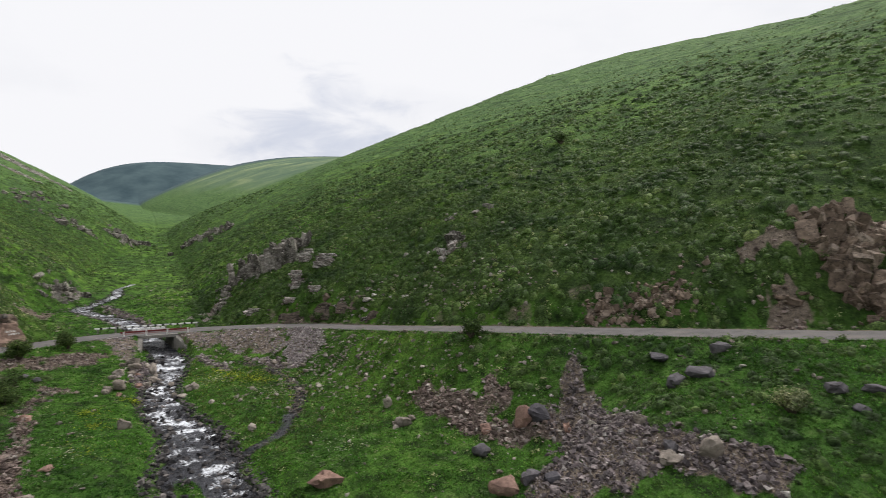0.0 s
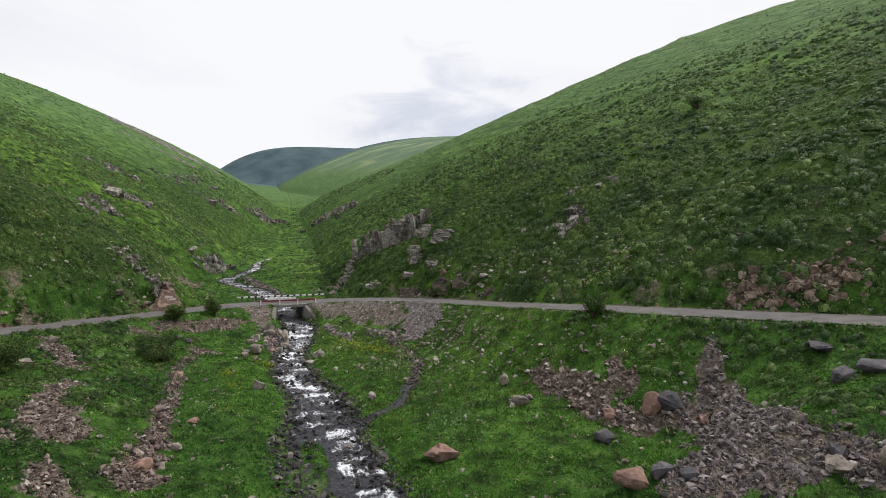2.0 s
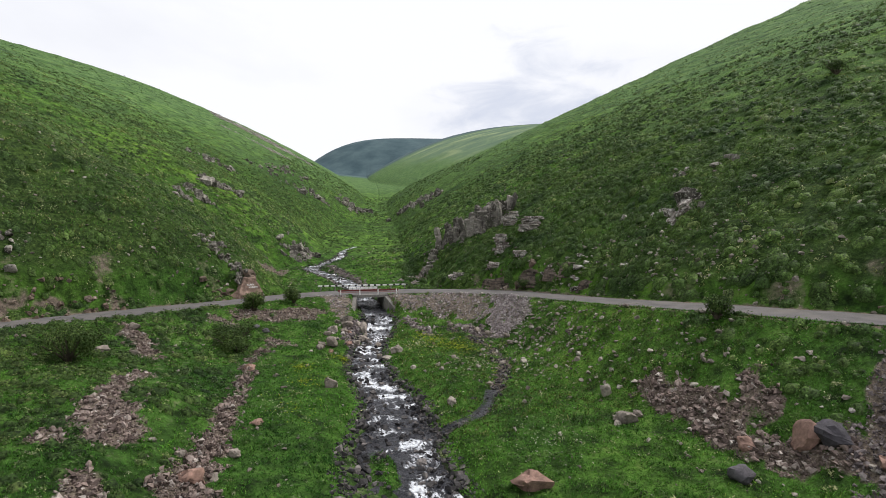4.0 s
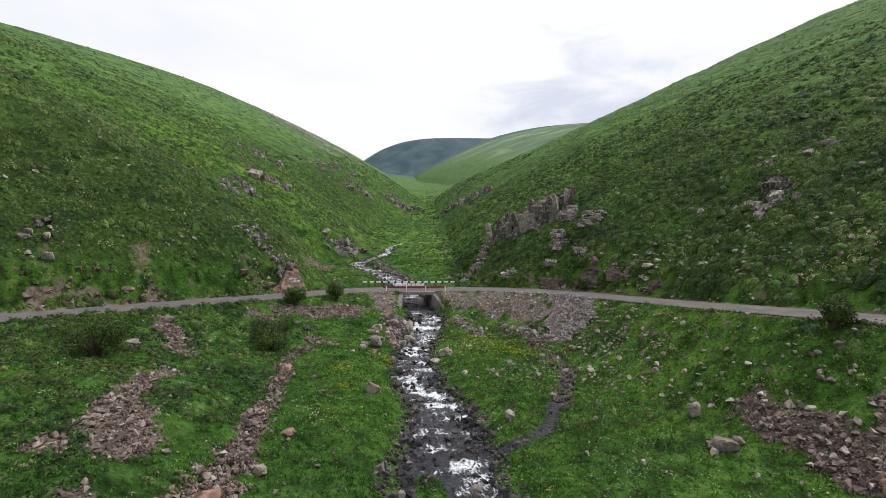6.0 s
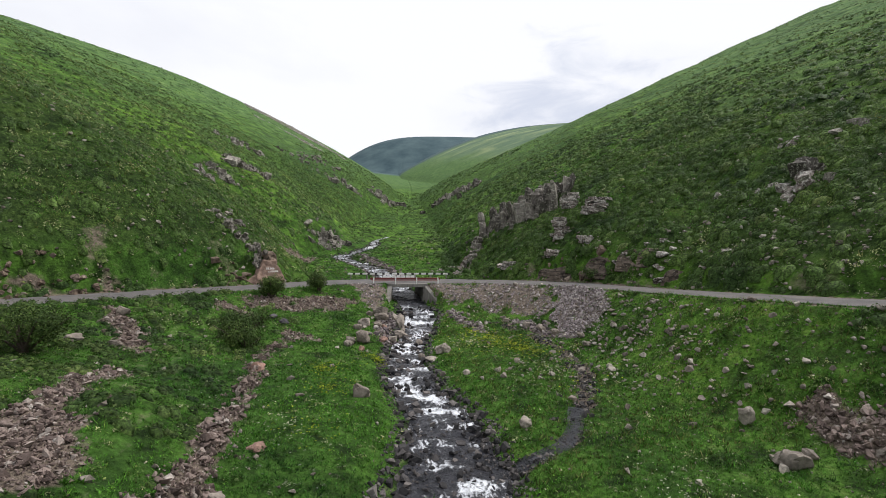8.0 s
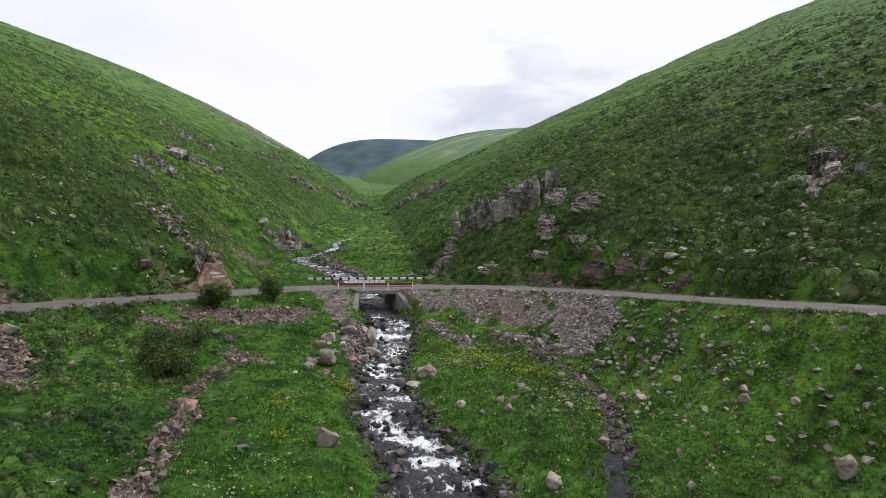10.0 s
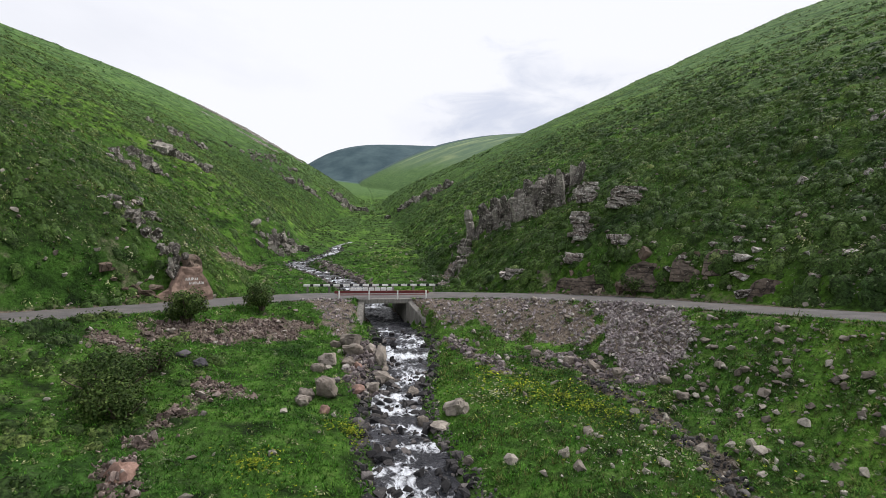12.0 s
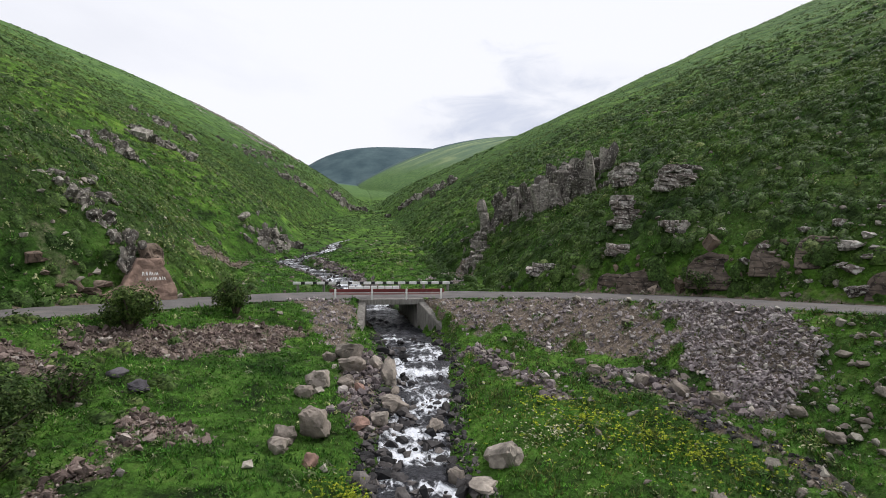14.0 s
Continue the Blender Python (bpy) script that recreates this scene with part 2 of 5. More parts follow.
def ground_material():
    """Turf with herbs and bare soil, gravel where the 'bare' value is high, stream bed where 'wet' is high."""
    m, tree, shader = material("turf_and_soil", 0.95, 0.1)
    fine, mid = noise_node(tree, 5.5, 6, 0.65), noise_node(tree, 0.75, 6, 0.6)
    wide, huge = noise_node(tree, 0.07, 5, 0.55), noise_node(tree, 0.012, 4, 0.5)
    # lowest greens darkened: shade between tufts put into the colour
    green = ramp_node(tree, mid, ((0.34, (0.013, 0.027, 0.007)), (0.45, (0.04, 0.09, 0.016)), (0.58, (0.078, 0.175, 0.028)), (0.74, (0.125, 0.19, 0.055))))
    green = mix_node(tree, 1.0, green, ramp_node(tree, fine, ((0.3, grey(0.5)), (0.7, grey(1.45)))), "MULTIPLY")
    green = mix_node(tree, 1.0, green, ramp_node(tree, wide, ((0.33, (0.58, 0.63, 0.63)), (0.66, (1.12, 1.05, 0.9)))), "MULTIPLY")
    green = mix_node(tree, 1.0, green, ramp_node(tree, huge, ((0.38, (0.75, 0.8, 0.9)), (0.62, (1.3, 1.25, 1.0)))), "MULTIPLY")
    # ground beneath the shrubs near black: their shade put into the colour
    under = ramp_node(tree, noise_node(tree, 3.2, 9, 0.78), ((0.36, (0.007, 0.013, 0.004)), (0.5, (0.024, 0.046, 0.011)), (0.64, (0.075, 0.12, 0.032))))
    green = mix_node(tree, attribute(tree, "scrub_shade"), green, under)
    # paler grass higher up, with haze and lit tone put into its colour
    hazed_pasture = mix_node(tree, 1.0, ramp_node(tree, noise_node(tree, 0.35, 7, 0.65), ((0.32, (0.035, 0.075, 0.02)), (0.5, (0.075, 0.145, 0.046)), (0.7, (0.125, 0.195, 0.078)))), ramp_node(tree, fine, ((0.3, grey(0.55)), (0.7, grey(1.4)))), "MULTIPLY")
    green = mix_node(tree, attribute(tree, "hazed_pasture"), green, hazed_pasture)
    # plants grow in bands along the slope
    level = tree.nodes.new("ShaderNodeMapping")
    level.inputs["Scale"].default_value = (0.14, 0.14, 0.8)
    tree.links.new(tree.nodes.new("ShaderNodeNewGeometry").outputs["Position"], level.inputs["Vector"])
    bands = ramp_node(tree, noise_node(tree, 1.0, 9, 0.68, level.outputs[0], 0.4), ((0.34, (0.36, 0.40, 0.42)), (0.5, grey(1.0)), (0.66, (1.65, 1.5, 1.35))))
    green = mix_node(tree, attribute(tree, "slope"), green, mix_node(tree, 1.0, green, bands, "MULTIPLY"))
    # far green hill: sunlit patch and bluish haze put into the colour
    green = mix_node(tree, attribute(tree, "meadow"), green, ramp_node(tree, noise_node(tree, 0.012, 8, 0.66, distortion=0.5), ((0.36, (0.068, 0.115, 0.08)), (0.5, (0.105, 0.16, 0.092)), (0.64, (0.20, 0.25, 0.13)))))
    # closing hill: blue distance haze put into its base colour
    green = mix_node(tree, attribute(tree, "far_haze"), green, ramp_node(tree, noise_node(tree, 0.015, 6, 0.6), ((0.35, (0.042, 0.072, 0.085)), (0.65, (0.075, 0.115, 0.125)))))
    soil = ramp_node(tree, noise_node(tree, 3.0, 6, 0.6), ((0.3, (0.085, 0.07, 0.055)), (0.7, (0.25, 0.203, 0.162))))
    soil = mix_node(tree, 1.0, soil, ramp_node(tree, noise_node(tree, 18, 5, 0.7), ((0.3, grey(0.5)), (0.7, grey(1.3)))), "MULTIPLY")
    edge = tree.nodes.new("ShaderNodeMath")
    edge.operation = "MULTIPLY_ADD"
    tree.links.new(mid, edge.inputs[0])
    edge.inputs[1].default_value = 0.9
    tree.links.new(attribute(tree, "bare"), edge.inputs[2])
    c = mix_node(tree, ramp_node(tree, edge.outputs[0], ((0.74, grey(0)), (0.98, grey(1)))), green, soil)
    c = mix_node(tree, attribute(tree, "wet"), c, (0.022, 0.02, 0.018))
    tree.links.new(c, shader.inputs["Base Color"])
    relief(tree, shader, noise_node(tree, 2.6, 8, 0.7), 1.0, 0.25)
    return m


def asphalt_material():
    m, tree, shader = material("worn_asphalt", 0.9, 0.2)
    c = ramp_node(tree, noise_node(tree, 0.9, 5), ((0.3, (0.08, 0.076, 0.076)), (0.7, (0.135, 0.127, 0.124))))
    c = mix_node(tree, 1.0, c, ramp_node(tree, noise_node(tree, 30, 4, 0.7), ((0.3, grey(0.75)), (0.7, grey(1.2)))), "MULTIPLY")
    dust = ramp_node(tree, noise_node(tree, 0.35, 5, 0.6), ((0.5, grey(0)), (0.75, grey(0.55))))
    tree.links.new(mix_node(tree, dust, c, (0.17, 0.15, 0.128)), shader.inputs["Base Color"])
    relief(tree, shader, noise_node(tree, 45, 5, 0.7), 0.4, 0.02)
    return m


def painted(name, colour, wear, roughness=0.7):
    m, tree, shader = material(name, roughness, 0.3)
    worn = ramp_node(tree, noise_node(tree, 6.0, 6, 0.65), ((0.58, grey(0)), (0.72, grey(0.8))))
    dirt = ramp_node(tree, noise_node(tree, 1.5, 5), ((0.3, grey(0.75)), (0.7, grey(1.05))))
    tree.links.new(mix_node(tree, 1.0, mix_node(tree, worn, colour, wear), dirt, "MULTIPLY"), shader.inputs["Base Color"])
    relief(tree, shader, noise_node(tree, 25, 5), 0.3, 0.01)
    return m


def concrete_material():
    m, tree, shader = material("stained_concrete", 0.9, 0.2)
    c = ramp_node(tree, noise_node(tree, 1.1, 6, 0.6), ((0.3, (0.16, 0.15, 0.135)), (0.7, (0.31, 0.295, 0.27))))
    c = mix_node(tree, 1.0, c, ramp_node(tree, noise_node(tree, 14, 6, 0.7), ((0.3, grey(0.7)), (0.7, grey(1.15)))), "MULTIPLY")
    streak = tree.nodes.new("ShaderNodeMapping")
    streak.inputs["Scale"].default_value = (3.0, 3.0, 0.35)
    tree.links.new(tree.nodes.new("ShaderNodeNewGeometry").outputs["Position"], streak.inputs["Vector"])
    run = ramp_node(tree, noise_node(tree, 2.2, 5, 0.6, streak.outputs[0]), ((0.45, grey(1)), (0.68, grey(0.5))))
    tree.links.new(mix_node(tree, 1.0, c, run, "MULTIPLY"), shader.inputs["Base Color"])
    relief(tree, shader, noise_node(tree, 12, 7, 0.7), 0.5, 0.03)
    return m


def water_material():
    """Clear shallow water over dark stones, broken into white where it runs fast ('foam')."""
    m, tree, shader = material("running_water", 0.25, 0.2)
    flow = tree.nodes.new("ShaderNodeMapping")
    flow.inputs["Scale"].default_value = (1.0, 0.6, 1.0)
    tree.links.new(tree.nodes.new("ShaderNodeNewGeometry").outputs["Position"], flow.inputs["Vector"])
    broken = noise_node(tree, 3.4, 8, 0.68, flow.outputs[0], 0.9)
    add = tree.nodes.new("ShaderNodeMath")
    add.operation = "ADD"
    tree.links.new(broken, add.inputs[0])
    tree.links.new(attribute(tree, "foam"), add.inputs[1])
    white = ramp_node(tree, add.outputs[0], ((0.61, grey(0)), (0.68, grey(0.55)), (0.78, grey(1))))
    deep = ramp_node(tree, noise_node(tree, 1.4, 5), ((0.3, (0.008, 0.009, 0.012)), (0.7, (0.045, 0.046, 0.055))))
    tree.links.new(mix_node(tree, white, deep, (0.74, 0.77, 0.82)), shader.inputs["Base Color"])
    tree.links.new(ramp_node(tree, white, ((0.0, grey(0.3)), (1.0, grey(0.8)))), shader.inputs["Roughness"])
    relief(tree, shader, noise_node(tree, 4.5, 6, 0.62, distortion=0.6), 1.0, 0.2)
    return m


TURF, ASPHALT, CONCRETE, WATER = ground_material(), asphalt_material(), concrete_material(), water_material()
WHITE_PAINT = painted("white_paint", (0.74, 0.74, 0.72), (0.42, 0.40, 0.36))
BLACK_PAINT = painted("black_paint", (0.022, 0.022, 0.024), (0.12, 0.11, 0.1))
MAROON_PAINT = painted("maroon_paint", (0.15, 0.03, 0.03), (0.2, 0.12, 0.1))
BARK = stone_material("bark", ((0.0, (0.06, 0.045, 0.035)), (1.0, (0.12, 0.095, 0.075))), single, 20.0, lichen_at=0.8)


# ---- the lie of the land ----
def sstep(a, b, v):
    k = np.clip((v - a) / (b - a), 0, 1)
    return k * k * (3 - 2 * k)


def smax(a, b, k):
    return 0.5 * (a + b + np.sqrt((a - b) ** 2 + k * k))


def spline(points, n):
    p = np.array(points, float)
    q = np.vstack([2 * p[0] - p[1], p, 2 * p[-1] - p[-2]])
    out = []
    for i in range(1, len(q) - 2):
        a, b, c, d = q[i - 1:i + 3]
        for t in np.arange(n) / n:
            out.append(0.5 * (2 * b + (c - a) * t + (2 * a - 5 * b + 4 * c - d) * t * t + (3 * b - a - 3 * c + d) * t ** 3))
    out.append(p[-1])
    return np.array(out)


def waves(x, y, size, seed):
    """Smooth unevenness between about -1 and 1."""
    r = np.random.RandomState(seed)
    out = 0
    for i in range(7):
        a, f, p = r.uniform(0, 6.28), r.uniform(0.6, 1.7) * 6.28 / size, r.uniform(0, 6.28)
        u, v = x * np.cos(a) + y * np.sin(a), x * np.sin(a) - y * np.cos(a)
        out = out + np.sin(u * f + p + 1.3 * np.sin(v * f * 0.6 + p * 2))
    return out / 4.2


# centre lines: the road (x, y, z) and the stream (x, y)
road_line = spline(((-60, 16, 2.6), (-44, 31, 2.0), (-33, 43, 1.6), (-25.3, 51.5, 1.25), (-16.3, 61, 0.8), (-11, 67, 0.45), (-6, 72.4, 0.2),
                    (-1.5, 75.3, 0.02), (3.5, 76, 0), (9, 75.2, 0.02), (14, 71.6, 0.35), (18.5, 65.5, 0.8), (21.5, 58, 1.3), (24, 50, 1.95),
                    (27.3, 42, 2.6), (31.5, 34, 3.1), (37, 26, 3.5), (44, 17, 3.9), (56, 2, 4.6)), 10)
stream_line = spline(((2, -60), (4, -25), (4.4, -8), (5, 8), (6.2, 20), (4.4, 30), (3.8, 36), (4.2, 42), (2.9, 48), (2.3, 54), (3.0, 60), (3.7, 66), (3.3, 72), (2.0, 80), (0.6, 87),
                      (-1.4, 93.6), (-4.6, 100), (-7.6, 106.4), (-5.2, 113.5), (-3, 121.6), (-2.7, 131.2), (1.5, 146), (3.5, 170), (2, 200), (6, 235), (5, 270), (9, 310), (10, 390), (17, 700), (20, 1100)), 10)
stream_width = ((-60, 5), (8, 5.5), (34, 5.4), (40, 4.2), (48, 3.0), (57, 2.5), (63, 2.9), (67, 3.2), (71, 2.9), (73, 3.0), (80, 2.8), (94, 3.0), (106, 2.9), (113, 2.2), (122, 1.9), (131, 1.5), (140, 0.9), (150, 0.8), (400, 0.8))


channel_line = ((13.6, 50.6), (13.3, 48.4), (12.3, 45.6), (11.2, 43), (10.2, 40.8), (9.2, 39.3), (7.9, 38.4), (6.5, 37.8))


def along(y, table):
    return np.interp(y, [p[0] for p in table], [p[1] for p in table])


def stream_x(y):
    return np.interp(y, stream_line[:, 1], stream_line[:, 0])


def stream_z(y):
    return along(y, ((-60, -9), (12, -5.2), (31, -4.15), (42, -3.55), (56, -2.9), (68, -2.1), (74, -1.85), (110, 0.7), (390, 21.5), (700, 48), (1800, 150)))


def road_at(x, y):
    """The distance to the road's centre line (plus on the downstream side) and the road's height there."""
    best, side, level = np.full(x.shape, 1e9), np.zeros(x.shape), np.zeros(x.shape)
    for a, b in zip(road_line[:-1], road_line[1:]):
        dx, dy = b[:2] - a[:2]
        k = np.clip(((x - a[0]) * dx + (y - a[1]) * dy) / (dx * dx + dy * dy), 0, 1)
        ex, ey = x - a[0] - k * dx, y - a[1] - k * dy
        d = np.hypot(ex, ey)
        near = d < best
        best, side = np.where(near, d, best), np.where(near, np.sign(dy * ex - dx * ey), side)
        level = np.where(near, a[2] + k * (b[2] - a[2]), level)
    return best * side, level


def flank(d, s, a, b, top):
    d = np.maximum(d, 0)
    return top * np.tanh((s * d + a * (1 - np.exp(-d / b))) / top)


stations = (40, 100, 200, 400, 700, 1100, 2000)


def hillsides(x, y):
    """The slopes above the road and up the valley."""
    fr = along(y, ((-60, 100), (5, 62), (17, 50), (26, 40.5), (34, 34.5), (42, 30), (50, 27), (58, 24.2), (65, 20.5), (71, 16.5), (80, 12), (100, 8.5),
                   (130, 10), (170, 11), (300, 13), (390, 16), (700, 60), (1100, 8), (2000, 0)))
    fl = along(y, ((-60, -120), (16, -64), (31, -47.5), (43, -36), (51.5, -28), (61, -19), (67, -13.6), (72, -9.8), (80, -8.5), (90, -10), (103, -13),
                   (120, -8), (150, -9), (230, -2), (300, 0), (390, 3), (700, -8), (1100, -43), (2000, -89)))
    zs = stream_z(y)
    foot_r = np.where(y > 85, zs + 0.6, along(y, ((-60, 8), (17, 3.9), (42, 2.7), (58, 1.4), (72, 0.35), (85, -0.45))))
    foot_l = np.where(y > 85, zs + 0.6, along(y, ((-60, 6), (16, 2.7), (51, 1.3), (72, 0.3), (85, -0.45))))
    tr, kr = np.interp(y, stations, (143, 156, 170, 144, 118, 133, 208)), np.interp(y, stations, (0.97, 0.9, 1.0, 0.85, 0.91, 0.98, 1.11))
    tl, kl = np.interp(y, stations, (64, 74, 89, 127, 155, 173, 189)), np.interp(y, stations, (1.14, 1.13, 1.12, 1.12, 1.1, 1.09, 1.08))
    dr, dl = (x - fr) * kr, (fl - x) * kl
    return np.where(dr > 0, foot_r + flank(dr, 0.55, 4.0, 7.0, tr), -99), np.where(dl > 0, foot_l + flank(dl, 0.54, 3.5, 6.0, tl), -99)


def height(x, y):
    x, y = np.asarray(x, float), np.asarray(y, float)
    d, zr = road_at(x, y)
    right, left = hillsides(x, y)
    zs, u = stream_z(y), x - stream_x(y)
    w = along(y, stream_width) / 2
    bed = zs - 0.4 * (1 - sstep(w - 0.7, w + 0.1, np.abs(u)))
    rise = np.where(u > 0, 0.5 * sstep(w - 0.1, w + 1.6, u) + 0.055 * np.maximum(u - 3, 0), 0.55 * sstep(w - 0.1, w + 1.6, -u) + along(y, ((30, 0.16), (46, 0.12), (80, 0.1))) * np.maximum(-u - 3, 0))
    bed = bed + 0.62 * np.exp(-((x - 3.3 + 0.12 * (y - 34)) / 0.8) ** 2 - ((y - 34) / 2.6) ** 2)
    floor = bed + rise + 0.10 * waves(x, y, 5, 3) * sstep(0.3, 2.5, np.abs(u) - w)
    # a narrow side channel joins the stream
    gap = np.full(x.shape, 99.0)
    for (ax, ay), (bx, by) in zip(channel_line[:-1], channel_line[1:]):
        k = np.clip(((x - ax) * (bx - ax) + (y - ay) * (by - ay)) / ((bx - ax) ** 2 + (by - ay) ** 2), 0, 1)
        gap = np.minimum(gap, np.hypot(x - ax - k * (bx - ax), y - ay - k * (by - ay)))
    floor = floor - 0.3 * np.exp(-(gap / 0.62) ** 2)
    # below the road a bank runs down to the meadow
    sr = along(y, ((16, 0.25), (21, 0.28), (27, 0.72), (50, 0.72), (64, 0.6), (69, 0.27)))
    sl = along(y, ((30, 0.08), (40, 0.10), (46, 0.22), (56, 0.42), (65, 0.40), (69, 0.27)))
    bank = zr - np.where(u > 0, sr, sl) * np.maximum(d - 2.7, 0) + 0.14 * waves(x, y, 4, 5) * sstep(3, 5, d)
    bank = bank - np.where(u < 0, 0.4 * np.maximum(x + 9.0, 0) * (1 - sstep(48, 58, y)), 0)
    lower = np.where(d < 2.6, zr, smax(floor, bank, 0.4))
    upper = np.maximum(np.maximum(right, left), np.where(y > 72, bed + rise, -99))
    upper = np.where(upper < -50, zr, upper)
    k = 1 - sstep(2.4, 4.2, np.abs(d))
    upper = upper * (1 - k) + zr * k
    rough = sstep(4, 9, np.abs(d)) * sstep(2, 10, np.abs(u) - w)
    near = (1 - sstep(95, 125, y)) * (1 - sstep(45, 75, np.abs(x)))
    upper = upper + rough * (near * (0.11 * waves(x, y, 1.9, 9) + 0.16 * waves(x, y, 3.7, 10)) + (1 - sstep(105, 150, y)) * (1 - sstep(80, 140, np.abs(x))) * 0.22 * waves(x, y, 6, 7) + 0.55 * waves(x, y, 23, 8) * sstep(8, 40, np.abs(u)))
    z = np.where(d > 0, lower, upper)
    # the culvert's passage under the road
    past = np.clip(70.2 - y, 0, 4)
    wide = 1.86 + np.where(x > culvert_x(y), 0.34 * np.clip(73.2 - y, 0, 3) - 0.24 * past, 0.2 * np.clip(73.2 - y, 0, 3) - 0.05 * past)
    cut = (1 - sstep(wide, wide + 0.25, np.abs(x - culvert_x(y)))) * sstep(65.6, 67.2, y) * (y < 84)
    z = np.where(cut > 0, np.minimum(z, z * (1 - cut) + (bed + np.minimum(rise, 0.75)) * cut), z)
    # the hill that closes the valley far away
    return np.maximum(z, 360 * np.exp(-((x - 259) / 615) ** 4 - ((y - 2300) / 450) ** 2) - 10)


def culvert_x(y):
    return 2.83 - 0.12 * (y - 73.2)


# ---- building blocks ----
def mesh_of(name, verts, faces, mat, smooth=False):
    me = bpy.data.meshes.new(name)
    verts, faces = np.asarray(verts, np.float32), np.asarray(faces, np.int32)
    n = faces.shape[1]
    me.vertices.add(len(verts))
    me.vertices.foreach_set("co", verts.ravel())
    me.loops.add(faces.size)
    me.loops.foreach_set("vertex_index", faces.ravel())
    me.polygons.add(len(faces))
    me.polygons.foreach_set("loop_start", np.arange(0, faces.size, n, dtype=np.int32))
    me.polygons.foreach_set("use_smooth", np.full(len(faces), smooth))
    me.update(calc_edges=True)
    me.validate()
    me.materials.append(mat)
    return me


def from_bm(name, bm, mat, smooth=False):
    me = bpy.data.meshes.new(name)
    bmesh.ops.recalc_face_normals(bm, faces=bm.faces)
    for f in bm.faces:
        f.smooth = smooth
    bm.to_mesh(me)
    bm.free()
    me.materials.append(mat)
    return me


def part(name, me, parent, m=None, label=""):
    ob = new(name, me)
    ob.parent = parent
    if m is not None:
        ob.matrix_basis = m
    return tagged(ob, label)


def holder(name, x, y, z, label, category, group=""):
    ob = new(name)
    ob.empty_display_size = 0.3
    ob.location = (x, y, z)
    return tagged(ob, label, category, group)


def box(bm, x0, x1, y0, y1, z0, z1, bevel=0.02):
    made = bmesh.ops.create_cube(bm, size=1)["verts"]
    for v in made:
        v.co = Vector(((x0 + x1) / 2 + v.co.x * (x1 - x0), (y0 + y1) / 2 + v.co.y * (y1 - y0), (z0 + z1) / 2 + v.co.z * (z1 - z0)))
    if bevel:
        bmesh.ops.bevel(bm, geom=list({e for v in made for e in v.link_edges}), offset=bevel, segments=1, affect="EDGES")
    return bm


def ground_z(x, y):
    return float(height(np.array([float(x)]), np.array([float(y)]))[0])


def cells(low, high, step, lowest, highest, growth):
    """Grid lines, even between low and high and ever wider outside."""
    mid, a, b = list(np.arange(low, high, step)), [], []
    at, gap = high, step
    while at < highest:
        b.append(at)
        gap *= growth
        at += gap
    at, gap = low - step, step
    while at > lowest:
        a.append(at)
        gap *= growth
        at -= gap
    return np.array([lowest] + a[::-1] + mid + b + [highest])


# bare ground, each as a line of (x, y, radius): rubble and gravel lie there
LEFT_RUBBLE = (((-12.3, 43.5, 0.6), (-11.6, 38.5, 0.9), (-10.5, 35, 1.4), (-9.2, 32.6, 1.5)), ((-11.3, 32.2, 0.7), (-11.2, 31.4, 0.6)), ((-8.6, 28, 0.7), (-7.6, 26.4, 0.9)),
               ((-17, 53.6, 0.7), (-15.3, 51.5, 0.9), (-13.6, 48.8, 0.7)), ((-10.2, 61.3, 0.8), (-7.6, 62.8, 1.2), (-5, 64.8, 1.4), (-3.2, 66.6, 1.0)),
               ((-11.4, 59.2, 0.9), (-9.8, 58.8, 0.6)), ((-6.1, 56.6, 0.6), (-5.0, 55.8, 0.7), (-4.2, 55.4, 0.5)))
RUBBLE_RIDGE = (((-6.0, 54.8, 0.25), (-6.6, 52.6, 0.4), (-6.5, 49.5, 0.35), (-6.3, 47, 0.35), (-5.6, 40, 0.4), (-5.3, 35.5, 0.6), (-5.2, 32, 0.8), (-5.4, 29.4, 1.05)),)
GRAVEL_CONE = (((16.4, 63.4, 0.9), (16.7, 61.0, 1.6), (16.3, 58.4, 2.1), (15.7, 56.4, 1.9), (14.9, 55.2, 0.9)),)
BROWN_SCREE = (((8.6, 71.2, 0.9), (11, 69.3, 1.6), (13.0, 66.8, 2.0), (13.6, 64.2, 1.9), (14.6, 61.6, 1.1)), ((9.8, 68.4, 0.9), (10.8, 65, 0.9)), ((9.5, 86, 0.8), (11, 89, 1.3)), ((-2.8, 72.3, 0.9), (-1.0, 71.4, 1.5), (-0.6, 69.0, 1.2), (-0.2, 66.8, 0.7)), ((5.6, 73.0, 0.8), (7.2, 71.0, 1.5), (8.4, 69.0, 1.3)), ((8, 89.5, 0.9), (9.6, 90.5, 1.2), (11.5, 91.6, 1.0)))
RED_SCREE = (((20.0, 38.2, 0.7), (20.7, 35.2, 1.1), (21.4, 32.2, 1.4)), ((23.9, 34, 0.55), (23.4, 32, 0.6)), ((21.4, 30.8, 0.7), (22.6, 29, 0.9), (23.6, 27.6, 0.8)))
SCREE_FIELD = (((28.8, 30.6, 0.35), (27.8, 29.2, 0.7), (26.2, 27.7, 1.3), (25, 26, 1.8), (24.2, 22.8, 2.0), (21, 19.3, 2.4), (17.6, 19.6, 1.4)), ((23.6, 18, 1.5), (24.4, 14.6, 1.8)))
